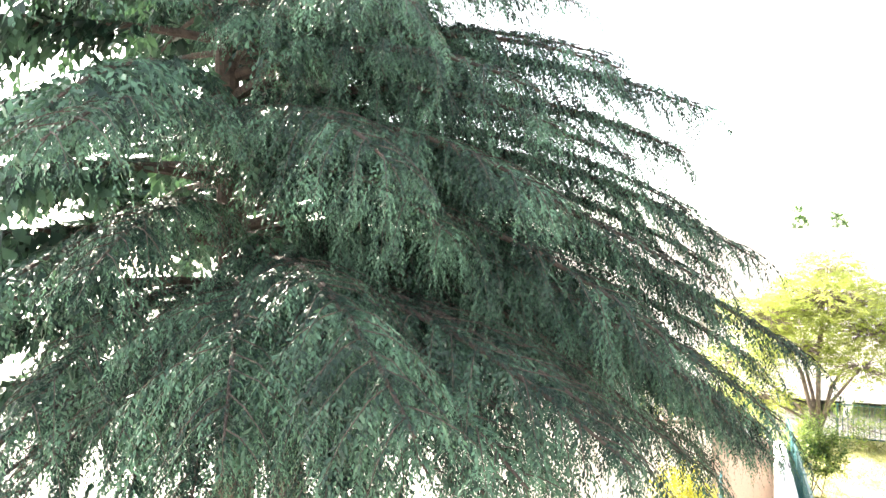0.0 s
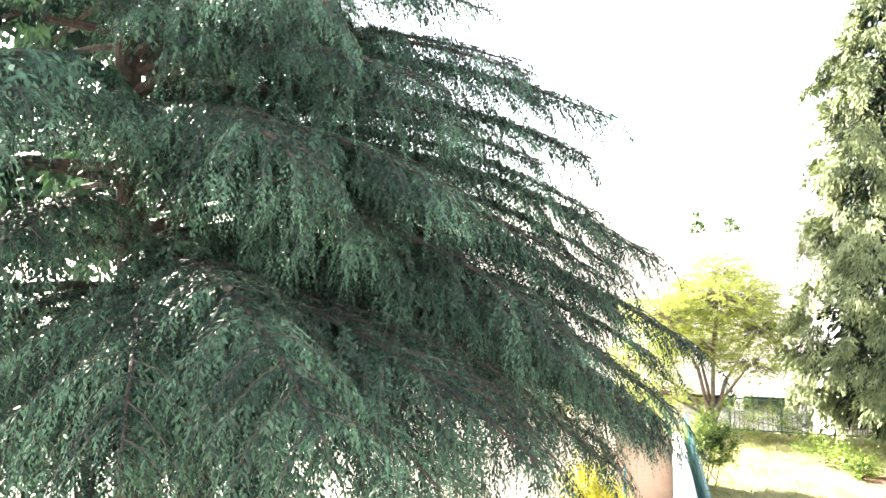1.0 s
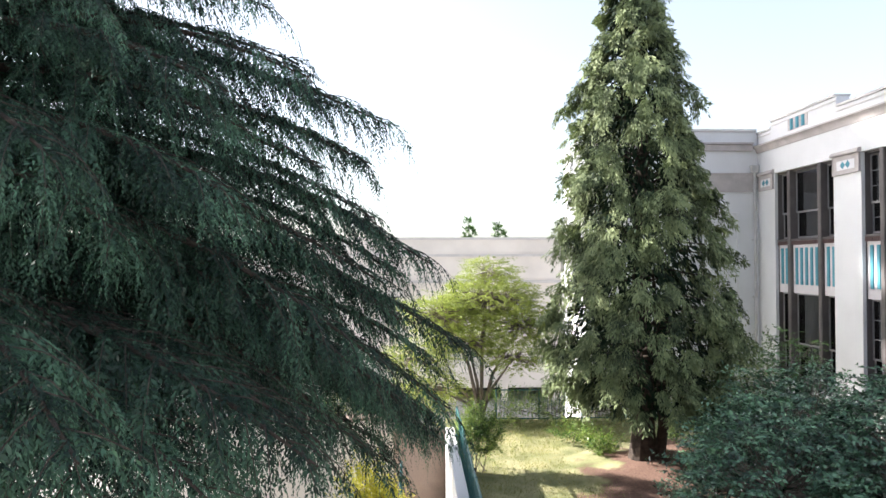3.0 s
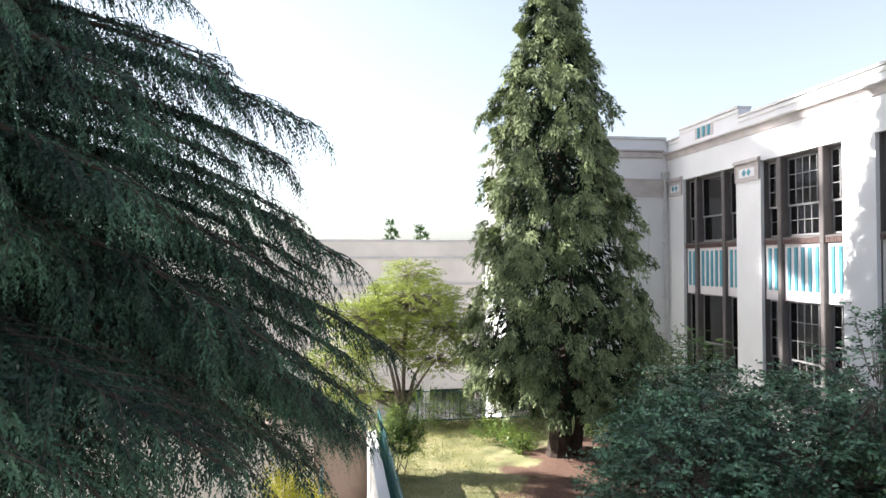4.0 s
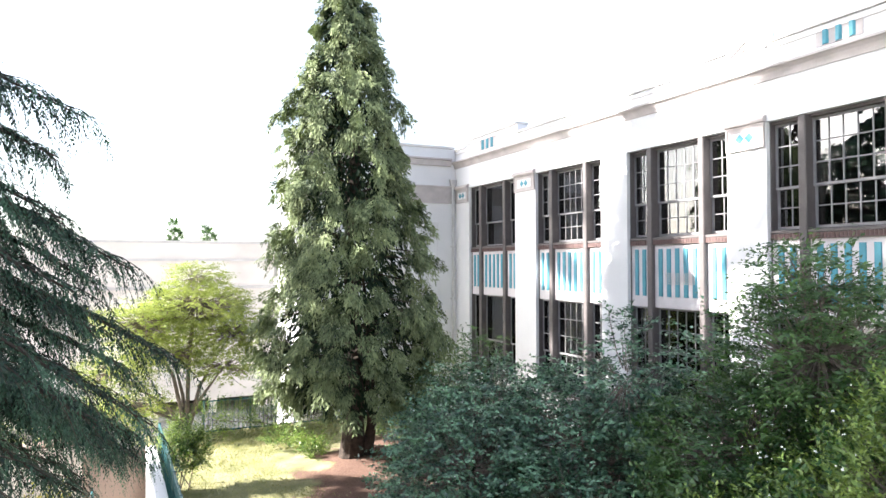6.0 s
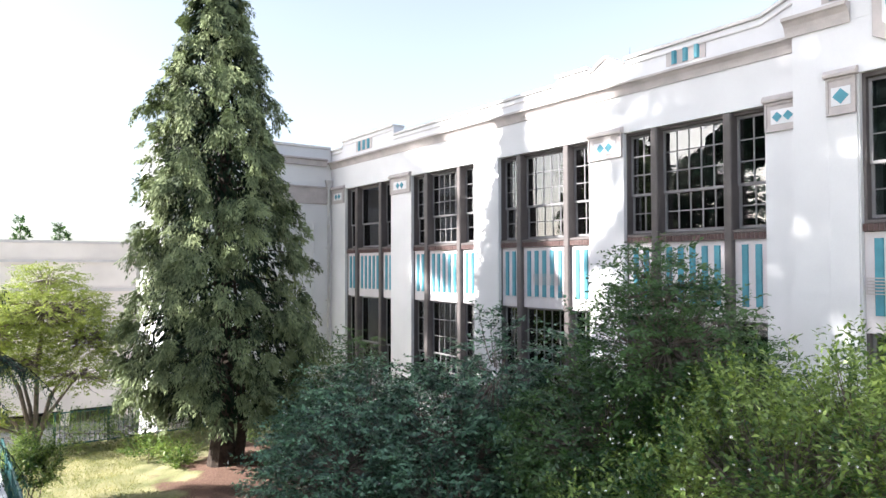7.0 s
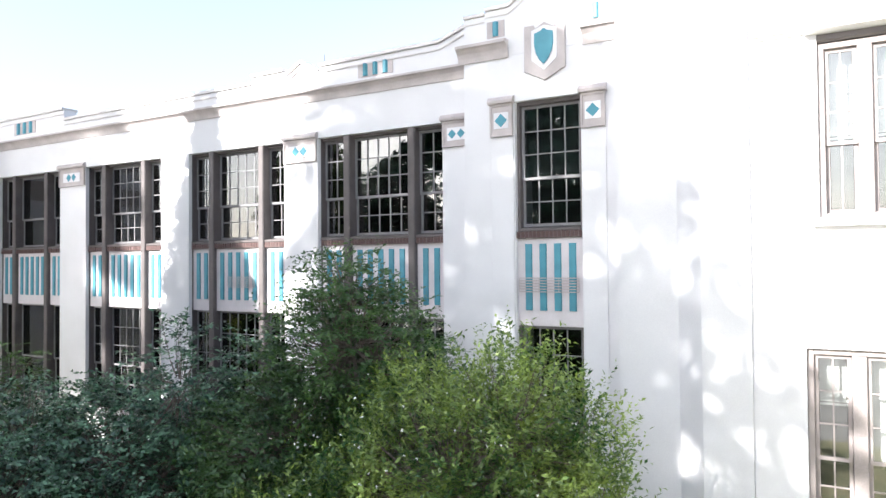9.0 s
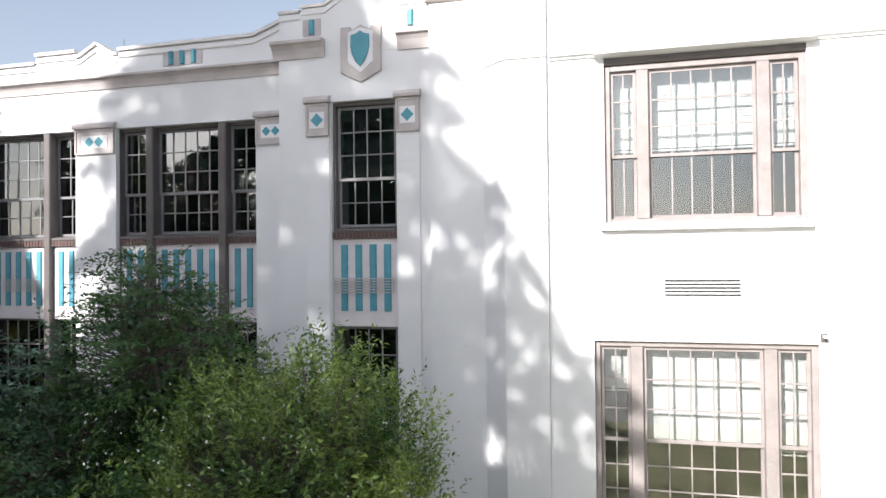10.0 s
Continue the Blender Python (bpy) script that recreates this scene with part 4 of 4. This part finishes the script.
for i in range(100):                    # the rest of the crown, in tiers
    z = 4.6 + 15.6 * ((i + 0.5) / 100) ** 1.02
    z = round(z / 1.1) * 1.1 + rng.uniform(-0.3, 0.3)
    az = i * 2.399 + rng.uniform(-0.3, 0.3)
    east = (math.degrees(az) + 180) % 360 - 180
    inner = 0.66 if z < 12.4 and -44 < east < 16 else 1.0          # shorter boughs inside those over the path
    CEDAR_LIMBS.append((z, az, np.interp(z, *REACH) * rng.uniform(0.8, 1.0) * inner * (0.8 if east > 20 else 1), rng.uniform(0.08, 0.18), rng.uniform(0.26, 0.40)))
cedar((-20.6, 6.6, YARD), 20.4, CEDAR_LIMBS, "huge dark blue-green weeping cedar with tiers of drooping branches", 3, 1.0, 12.6, True, near)
# a second, taller cedar behind the first, its unseen crown shaped to shade the front
limbs = []
for i in range(125):
    z = 13 + 17.3 * (i + 0.5) / 125
    length = np.interp(z, (5, 10, 14, 18, 20.4, 22.9, 25.4, 27, 30.6), (5.5, 5.6, 5.3, 5.0, 4.8, 4.6, 4.1, 3.2, 0.4)) * rng.uniform(0.9, 1.05) * (1.22 if math.cos(i * 2.399 + radians(113)) > 0.35 else (0.68 if z > 17.4 else 1.1) if math.cos(i * 2.399 - radians(67)) > 0.3 else 1)
    limbs.append((z, i * 2.399, length, rng.uniform(0.10, 0.2), rng.uniform(0.22, 0.34)))
far_cedar = cedar((-24.6, 13.8, YARD), 31.0, limbs, "tall weeping cedar, mostly out of view, placed for shade and reflections", 7, 1.1, 4.0, False)
# unseen third cedar, crown kept high, added to shade the north window bay
cedar((-34.0, 31.0, YARD), 38.0, [(23.5 + 14 * (i + 0.5) / 80, i * 2.399, np.interp(23.5 + 14 * (i + 0.5) / 80, (23, 26, 32, 35, 37.6), (3.0, 4.0, 4.0, 2.8, 0.5)) * rng.uniform(0.85, 1.05), 0.14, 0.28) for i in range(80)],
      "unseen tall cedar with a bare trunk, added to shade the north bay", 8, 2.4, 4.0, False)
# far copy out of view, added to darken the reflection in the bay glass
copy_thing(far_cedar, Matrix.Translation((-56.0, 42.0, YARD)) @ Matrix.Diagonal((1.55, 1.55, 0.66, 1)))
# unseen copies to the south and west, added to cut sky light and reflect
for at, wide, tall in (((-33.0, -20.5), 1.0, 0.43), ((-16.0, -34.0), 1.3, 0.62)):
    copy_thing(far_cedar, Matrix.Translation((*at, YARD)) @ Matrix.Diagonal((wide, wide, tall, 1)))


def conical_tree(base, profile, label, lean, seed=5):
    """A dense column of drooping scale-leaf sprays in uneven tufts round one trunk."""
    rng = np.random.default_rng(seed)
    tree = thing("conifer_tree", label, "tree", at=base)
    top = profile[-1][0]
    part("trunk", Solid().tube([(0.05 * math.sin(z), 0.04 * math.cos(z * 1.3), z) for z in np.linspace(-0.1, top - 0.4, 14)], [0.26 * (1 - 0.93 * i / 13) + (0.1 if i == 0 else 0) for i in range(14)], 12), BARK, tree)
    part("stem", Solid().tube([(0.32, -0.1, -0.05), (0.45, -0.12, 0.8), (0.42, 0.0, 2.2), (0.3, 0.1, 4.5)], [0.15, 0.12, 0.10, 0.03], 9), BARK, tree, "second paler stem")
    zs, rs = [p[0] for p in profile], [p[1] for p in profile]
    wood, bases, ways, lens, faces, tints = Solid(), [], [], [], [], []
    for i in range(820):
        z = zs[0] + (top - zs[0]) * rng.beta(0.95, 1.3)
        r = np.interp(z, zs, rs)
        az = rng.uniform(0, 2 * math.pi)
        lump = 0.95 + 0.30 * noise.noise((math.cos(az) * 1.6, math.sin(az) * 1.6, z * 0.8)) + 0.22 * noise.noise((math.cos(az) * 4, math.sin(az) * 4, z * 2.2))
        rad = r * lump * (0.60 + 0.40 * rng.random() ** 0.5) + (rng.uniform(0.0, 0.22) if i % 9 == 0 else 0)
        d = np.array((math.cos(az), math.sin(az), 0.0))
        c = d * rad + np.array((lean * z, 0, z))
        if i % 5 == 0:
            wood.tube([(lean * z, 0, z - 0.15), d * rad * 0.55 + np.array((lean * z, 0, z + 0.1)), c], [0.03, 0.02, 0.006], 5)
        # one hanging bunch: a few flat sprays that leave one point and droop over each other
        bunch_tone = rng.random()
        fall = unit(d * rng.uniform(0.3, 0.85) + np.array((0, 0, -0.8 if z < top - 1.2 else 0.5)) + rng.normal(size=3) * 0.2)
        size = rng.uniform(0.2, 0.44) * min(1, 0.5 + r * 0.45)
        for k in range(5):
            way = unit(fall + rng.normal(size=3) * 0.42)
            if z < top - 1.2 and way[2] > 0:
                way[2] *= -0.3
            side = unit(np.cross(way, d + rng.normal(size=3) * 0.3))
            m = int(32 + 80 * size)
            u, v = rng.random(m) ** 0.8, rng.uniform(-1, 1, m)
            reach = size * rng.uniform(0.9, 1.6)
            half = reach * 0.30 * np.sqrt(np.clip(1.05 - (2 * u - 0.85) ** 2, 0.02, 1))
            q = c + way * (u * reach)[:, None] + side * (v * half)[:, None] + np.array((0, 0, -0.22)) * (reach * (u ** 2 + 0.5 * v * v * u))[:, None] + rng.normal(size=(m, 3)) * 0.015
            nd = unit(way * 0.7 + side * (v * 0.55)[:, None] + np.array((0, 0, -0.5)) + rng.normal(size=(m, 3)) * 0.22)
            bases.append(q), ways.append(nd), lens.append(rng.uniform(0.06, 0.125, m))
            # random tone per bunch, paler towards tips, so depth shade sits in the colour
            tints.append(bunch_tone * 0.75 + 0.35 * u + rng.normal(size=m) * 0.05)
            faces.append(np.repeat(unit(np.cross(side, way) * np.sign(np.cross(side, way) @ d + 1e-6) + d * 0.3)[None], m, 0))
    for i in range(9000):               # inner blades coloured darker, standing in for the shade inside the crown
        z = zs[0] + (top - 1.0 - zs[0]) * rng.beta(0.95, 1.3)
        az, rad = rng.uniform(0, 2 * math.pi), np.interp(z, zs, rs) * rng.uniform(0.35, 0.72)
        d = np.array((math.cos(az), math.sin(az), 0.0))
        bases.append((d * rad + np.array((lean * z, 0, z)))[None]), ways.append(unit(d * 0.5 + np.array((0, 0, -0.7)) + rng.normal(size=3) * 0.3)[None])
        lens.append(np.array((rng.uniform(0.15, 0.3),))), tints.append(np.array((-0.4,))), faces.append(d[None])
    tagged(part("brushwood", wood, BARK, tree), kind="stuff")
    b, w, l = np.concatenate(bases), np.concatenate(ways), np.concatenate(lens)
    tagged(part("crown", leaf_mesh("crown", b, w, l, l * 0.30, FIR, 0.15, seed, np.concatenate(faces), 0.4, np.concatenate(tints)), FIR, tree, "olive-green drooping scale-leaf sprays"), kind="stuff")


conical_tree((-6.66, 12.55, 0.15), [(1.35, 1.7), (1.9, 2.2), (2.9, 2.25), (4.3, 2.05), (5.7, 1.82), (7.1, 1.62), (8.5, 1.36), (9.9, 0.9), (11.2, 0.5), (12.6, 0.25), (13.4, 0.06)],
             "tall narrow conical conifer, sunlit on one side, on mulch", -0.02)


def bush(name, base, lobes, stems, leaf, mat, label, category, count, seed, layered=0.0, trunk=0.05, width=0.42, bark=None):
    """A shrub or small tree: stems that fork towards its lobes, and leaves on twigs round each lobe. lobes: (x, y, z, radius, height)."""
    rng = np.random.default_rng(seed)
    plant = thing(name, label, category, at=base)
    wood, bases, ways, faces, lines = Solid(), [], [], [], []
    total = sum(r * r * h for *_, r, h in lobes)
    feet = [np.array((rng.uniform(-0.25, 0.25) * min(1, stems - 1), rng.uniform(-0.25, 0.25) * min(1, stems - 1), -0.05)) for _ in range(stems)]
    for x, y, z, r, h in lobes:
        c = np.array((x, y, z))
        foot = feet[rng.integers(stems)]
        knee = foot * 0.5 + np.array((c[0] * 0.25, c[1] * 0.25, max(0.3, (c[2] - h) * 0.6))) + rng.normal(size=3) * 0.05
        lines.append([foot, knee, c * 0.7 + knee * 0.3, c])
        n = int(count * r * r * h / total)
        twigs = max(12, n // 14)
        d = unit(rng.normal(size=(twigs, 3)))
        rad = (0.45 + 0.5 * rng.random(twigs) ** 0.4)
        lump = np.array([1 + 0.28 * noise.noise((v[0] * 1.7 + x, v[1] * 1.7 + y, v[2] * 1.7 + z)) for v in d])
        tips = c + d * np.array((r, r, h)) * (rad * lump)[:, None]
        if layered:
            step = layered
            tips[:, 2] = np.round(tips[:, 2] / step) * step + rng.normal(size=twigs) * step * 0.3
        for i in range(twigs):
            start = c * 0.45 + tips[i] * 0.55 - np.array((0, 0, 0.1))
            if i % 3 == 0:
                wood.tube([c * 0.8 + tips[i] * 0.2, start, tips[i]], [trunk * 0.14, trunk * 0.1, 0.003], 4)
            m = 14
            u = (np.arange(m) + rng.random(m)) / m
            out = unit(tips[i] - c + np.array((0, 0, 0.35 if not layered else -0.05)) * (r + h) + rng.normal(size=3) * 0.25 * r)
            if layered:
                out = unit(out * np.array((1, 1, 0.25)) + np.array((0, 0, -0.08)))
            reach = rng.uniform(0.22, 0.52)
            p = tips[i] - out * 0.12 + out * (u * reach)[:, None] + rng.normal(size=(m, 3)) * 0.012
            sd = unit(np.cross(out, np.array((0, 0, 1.0)) + rng.normal(size=3) * 0.3)) * np.where(np.arange(m) % 2, 1.0, -1.0)[:, None]
            w = unit(out * 0.55 + sd * 0.8 + rng.normal(size=(m, 3)) * 0.28 + np.array((0, 0, -0.08)))
            bases.append(p), ways.append(w), faces.append(np.repeat(unit(out * 0.4 + np.array((0, 0, 1.0)))[None], m, 0))
    for line in lines:
        part("stem", Solid().tube(line, [trunk, trunk * 0.75, trunk * 0.4, trunk * 0.2], 7), bark or PALE_BARK, plant)
    tagged(part("brushwood", wood, bark or PALE_BARK, plant), kind="stuff")
    b, w, fc = np.concatenate(bases), np.concatenate(ways), np.concatenate(faces)
    l = leaf * rng.uniform(0.6, 1.25, len(b))
    keep = b[:, 2] > 0.02
    tagged(part("leaves", leaf_mesh("leaves", b[keep], w[keep], l[keep], l[keep] * width, mat, 0.3, seed, fc[keep], 0.35), mat, plant), kind="stuff")
    return plant


# broad dark shrub before the front, with a pale sunlit leader
dogwood = bush("dogwood_shrub", (-5.9, 5.8, 0), [(-1.1, 0.0, 1.6, 1.3, 1.25), (0.4, -0.8, 1.9, 1.4, 1.3), (1.3, 0.4, 2.2, 1.2, 1.1), (-0.1, 1.0, 2.0, 1.2, 1.1), (1.5, -1.3, 1.9, 1.2, 1.3), (0.5, -1.8, 3.2, 0.7, 1.05), (1.3, -2.6, 3.1, 0.7, 1.0), (-1.5, -1.2, 1.1, 1.0, 0.9), (-0.4, -1.8, 1.3, 1.2, 1.0),
     (0.3, 2.3, 1.9, 1.3, 1.15), (0.2, 3.5, 1.2, 1.2, 0.95), (-0.9, 1.8, 1.0, 1.1, 0.9), (1.2, 3.0, 1.5, 1.1, 1.0)],
     7, 0.085, DOGWOOD, "broad dark green glossy-leaved shrub in tiers before the windows", "shrub", 84000, 21, 0.28, 0.05, 0.5)
# small upright tree
bush("small_tree", (-4.6, 1.7, 0), [(0, -0.1, 3.8, 1.2, 1.0), (0.2, 0.1, 4.55, 0.75, 0.7), (-0.5, 0.5, 2.6, 1.3, 1.0), (0.5, -0.6, 2.9, 1.1, 1.1), (0.0, 1.2, 2.3, 1.1, 0.9), (-1.0, -0.2, 1.9, 1.1, 0.9)],
     2, 0.085, GREENLEAF, "small upright broadleaf tree with mid-green leaves by the piers", "tree", 52000, 22, 0.24, 0.07, 0.36)
# fresh green shrub close to the path
fresh = bush("flowering_shrub", (-5.7, -0.2, 0), [(0, -0.3, 2.6, 1.4, 1.3), (0.6, 0.9, 2.2, 1.3, 1.2), (0.2, -0.9, 3.2, 0.85, 0.95), (0.9, -1.0, 2.6, 1.0, 1.2), (-0.9, 0.3, 1.8, 1.2, 1.2), (-0.3, 1.5, 1.5, 1.1, 1.1), (-0.8, -1.1, 1.7, 1.0, 1.1), (0.3, -1.7, 2.3, 0.6, 0.8)],
     7, 0.072, FRESH, "dense fresh green shrub with small leaves beside the wing", "shrub", 92000, 23, 0, 0.05)


def blossoms(plant, centre, radius, count, seed):
    """Small white flowers scattered over a shrub's outside."""
    rng = np.random.default_rng(seed)
    d = unit(rng.normal(size=(count, 3)) * np.array((1, 1, 0.8)) + np.array((-0.5, -0.1, 0.3)))
    b = np.array(centre) + d * np.array(radius) * rng.uniform(0.85, 1.05, (count, 1))
    b, d = np.repeat(b, 5, 0), np.repeat(d, 5, 0)
    tagged(part("blossom", leaf_mesh("blossom", b, unit(rng.normal(size=(len(b), 3)) + d * 0.6), np.full(len(b), 0.017), np.full(len(b), 0.015), WHITE, 0.2, seed), WHITE, plant, "small white flowers"), kind="stuff")


blossoms(fresh, (0.0, -0.2, 2.5), (1.75, 1.9, 1.5), 130, 61)
blossoms(dogwood, (0.2, -0.1, 1.9), (2.4, 2.1, 1.45), 80, 62)
# shrub behind the conical tree, against the return wall
bush("evergreen_shrub", (-3.2, 13.6, 0), [(0, 0, 1.5, 1.1, 1.4), (0.4, -0.5, 2.3, 0.8, 0.9), (-0.9, -0.6, 1.1, 1.0, 1.0), (0.6, -1.8, 1.0, 1.0, 0.9), (-0.6, -1.9, 0.9, 0.9, 0.8)], 4, 0.08, GREENLEAF, "dark evergreen shrub beside the conical tree", "shrub", 16000, 24, 0.2, 0.04)
# light maple at the end of the lawn
bush("maple_tree", (-10.0, 18.0, -0.1), [(0.2, 0, 3.8, 1.7, 0.65), (0.3, 0.2, 4.6, 0.95, 0.5), (-1.2, -0.2, 3.3, 1.4, 0.6), (1.3, 0.1, 3.0, 1.3, 0.6), (-2.0, 0.1, 1.9, 1.2, 0.5), (1.0, -0.4, 2.0, 1.1, 0.45), (-0.4, 0.5, 2.4, 1.4, 0.5), (-1.5, -0.4, 1.1, 1.0, 0.4)],
     1, 0.08, LIME, "light yellow-green tree with airy tiers at the lawn's end", "tree", 56000, 25, 0.26, 0.07)
bush("round_bush", (-10.55, 12.3, 0), [(0, 0, 1.12, 0.36, 0.3), (0.22, 0.1, 0.85, 0.34, 0.3), (-0.25, -0.1, 0.9, 0.32, 0.3), (0.05, -0.15, 0.7, 0.4, 0.25), (-0.1, 0.1, 1.35, 0.2, 0.18)], 8, 0.07, FRESH, "small bare-legged green bush beside the railing", "bush", 6000, 26, 0, 0.014)
bush("golden_shrub", (-12.7, 9.2, YARD), [(0, 0, 2.4, 0.55, 0.75), (-0.3, 0.1, 3.0, 0.4, 0.5), (0.35, 0.1, 2.1, 0.5, 0.6)], 5, 0.08, GOLD, "bright yellow-green shrub below the cedar branches", "shrub", 10000, 27, 0, 0.02)
bush("low_hedge", (-7.6, 16.7, 0), [(0, 0, 0.45, 0.8, 0.45), (1.3, 0.1, 0.5, 0.8, 0.5), (-1.2, 0, 0.5, 0.7, 0.5), (2.4, 0.2, 0.5, 0.8, 0.5), (-1.9, -0.2, 0.55, 0.6, 0.55), (-0.5, -0.3, 0.6, 0.6, 0.5)], 4, 0.06, FRESH, "low green planting in front of the railing", "hedge", 12000, 28, 0, 0.02)
bush("back_shrub", (-12.2, 19.5, YARD), [(0, 0, 2.6, 1.4, 1.0), (1.5, 0, 2.4, 1.0, 0.9), (-1.6, 0.3, 2.2, 1.3, 1.0)], 4, 0.08, LIME, "sunlit yellow-green shrubs beyond the stairwell", "shrub", 7000, 29, 0.25, 0.05)


for k, (x, y, z, r) in enumerate(((-7.5, 13.3, 0.3, 0.35), (-5.5, 11.6, 0.4, 0.45), (-7.9, 14.6, 0.3, 0.5), (-4.6, 12.4, 0.5, 0.6), (-5.2, 14.0, 0.6, 0.7))):
    bush("ground_plant", (x, y, 0), [(0, 0, z, r, z * 0.8), (r * 0.6, 0.1, z * 0.8, r * 0.7, z * 0.6)], 4, 0.08, GREENLEAF if k % 2 else FRESH, "low leafy plant on the mulch near the conifer", "plant", 1400, 50 + k, 0, 0.012)


def far_tree(at, height, seed):
    bush("far_tree", at, [(0, 0, height - 0.9, 0.42, 0.9), (0.15, 0, height - 2.0, 0.7, 1.1), (-0.2, 0, height - 3.2, 1.0, 1.2)], 1, 0.28, GREENLEAF, "distant tree top beyond the roofs", "tree", 1500, seed, 0, 0.1, bark=BARK)


far_tree((-7.1, 62, YARD), 11.7, 31)
far_tree((-4.3, 62, YARD), 11.5, 32)


def grass():
    """Tufts of grass over the open lawn."""
    rng = np.random.default_rng(41)
    n = 26000
    x, y = rng.uniform(-10.9, -5.6, n), rng.uniform(9.5, 17.2, n)
    ok = np.hypot(x + 3.9, y - 10.7) + rng.normal(size=n) * 0.35 > 4.1
    x, y = x[ok], y[ok]
    b = np.stack([x, y, np.full(len(x), 0.0)], 1)
    w = unit(rng.normal(size=(len(x), 3)) * np.array((0.5, 0.5, 0.2)) + np.array((0, 0, 0.9)))
    tagged(new("grass", leaf_mesh("grass", b, w, rng.uniform(0.03, 0.08, len(x)), np.full(len(x), 0.012), GRASS, 0.1, 42)), "short dry lawn grass", "grass", kind="stuff")


grass()

# ---- small things in the yard ----
def bin_box(at, mat, label):
    b = thing("wheelie_bin", label, "bin", "yard bins", at=at)
    part("body", Solid().prism([(-0.26, 0.12), (0.26, 0.12), (0.31, 0.95), (-0.31, 0.95)], -0.3, 0.3, "y"), mat, b, "", 0.02)
    part("lid", Solid().prism([(-0.34, 0.955), (0.34, 0.955), (0.32, 1.02), (-0.3, 1.05)], -0.34, 0.34, "y"), mat, b, "", 0.015)
    for x in (-0.2, 0.2):
        part("wheel", Solid().tube([(x - 0.03, 0.26, 0.12), (x + 0.03, 0.26, 0.12)], 0.12, 14), DARK, b)


bin_box((-21.2, 9.8, YARD), BLUE, "blue plastic wheelie bin in the yard below the cedar")


def rod(at, height, label):
    """A thin upright metal rod with a small foot."""
    r = thing("lightning_rod", label, "rod", at=at)
    part("foot", Solid().tube([(0, 0, 0), (0, 0, 0.03)], [0.03, 0.025], 8), STEEL, r)
    part("shaft", Solid().tube([(0, 0, 0.03), (0, 0, height)], [0.009, 0.004], 6), STEEL, r)


rod((0.2, 5.94, 9.48), 0.26, "thin dark metal rod on the parapet coping")


def handrail(at, label):
    """A short stair handrail: two posts and a bent top rail."""
    h = thing("handrail", label, "handrail", at=at)
    for y, z in ((0, 1.25), (-1.1, 1.0)):
        part("post", Solid().tube([(0, y, 0), (0, y, z)], 0.024, 8), RAIL, h)
    part("rail", Solid().tube([(0, 0.18, 1.1), (0, 0.12, 1.27), (0, 0, 1.27), (0, -1.1, 1.02), (0, -1.3, 0.92)], 0.024, 8), RAIL, h)


handrail((-12.35, 11.6, YARD + 1.55), "dark painted metal handrail above the stairwell")
structure("stair_landing", Solid().box(-12.54, -11.365, 9.9, 12.2, YARD, YARD + 1.55), CONCRETE, "stained concrete landing of the stairwell", "landing", 0.02)
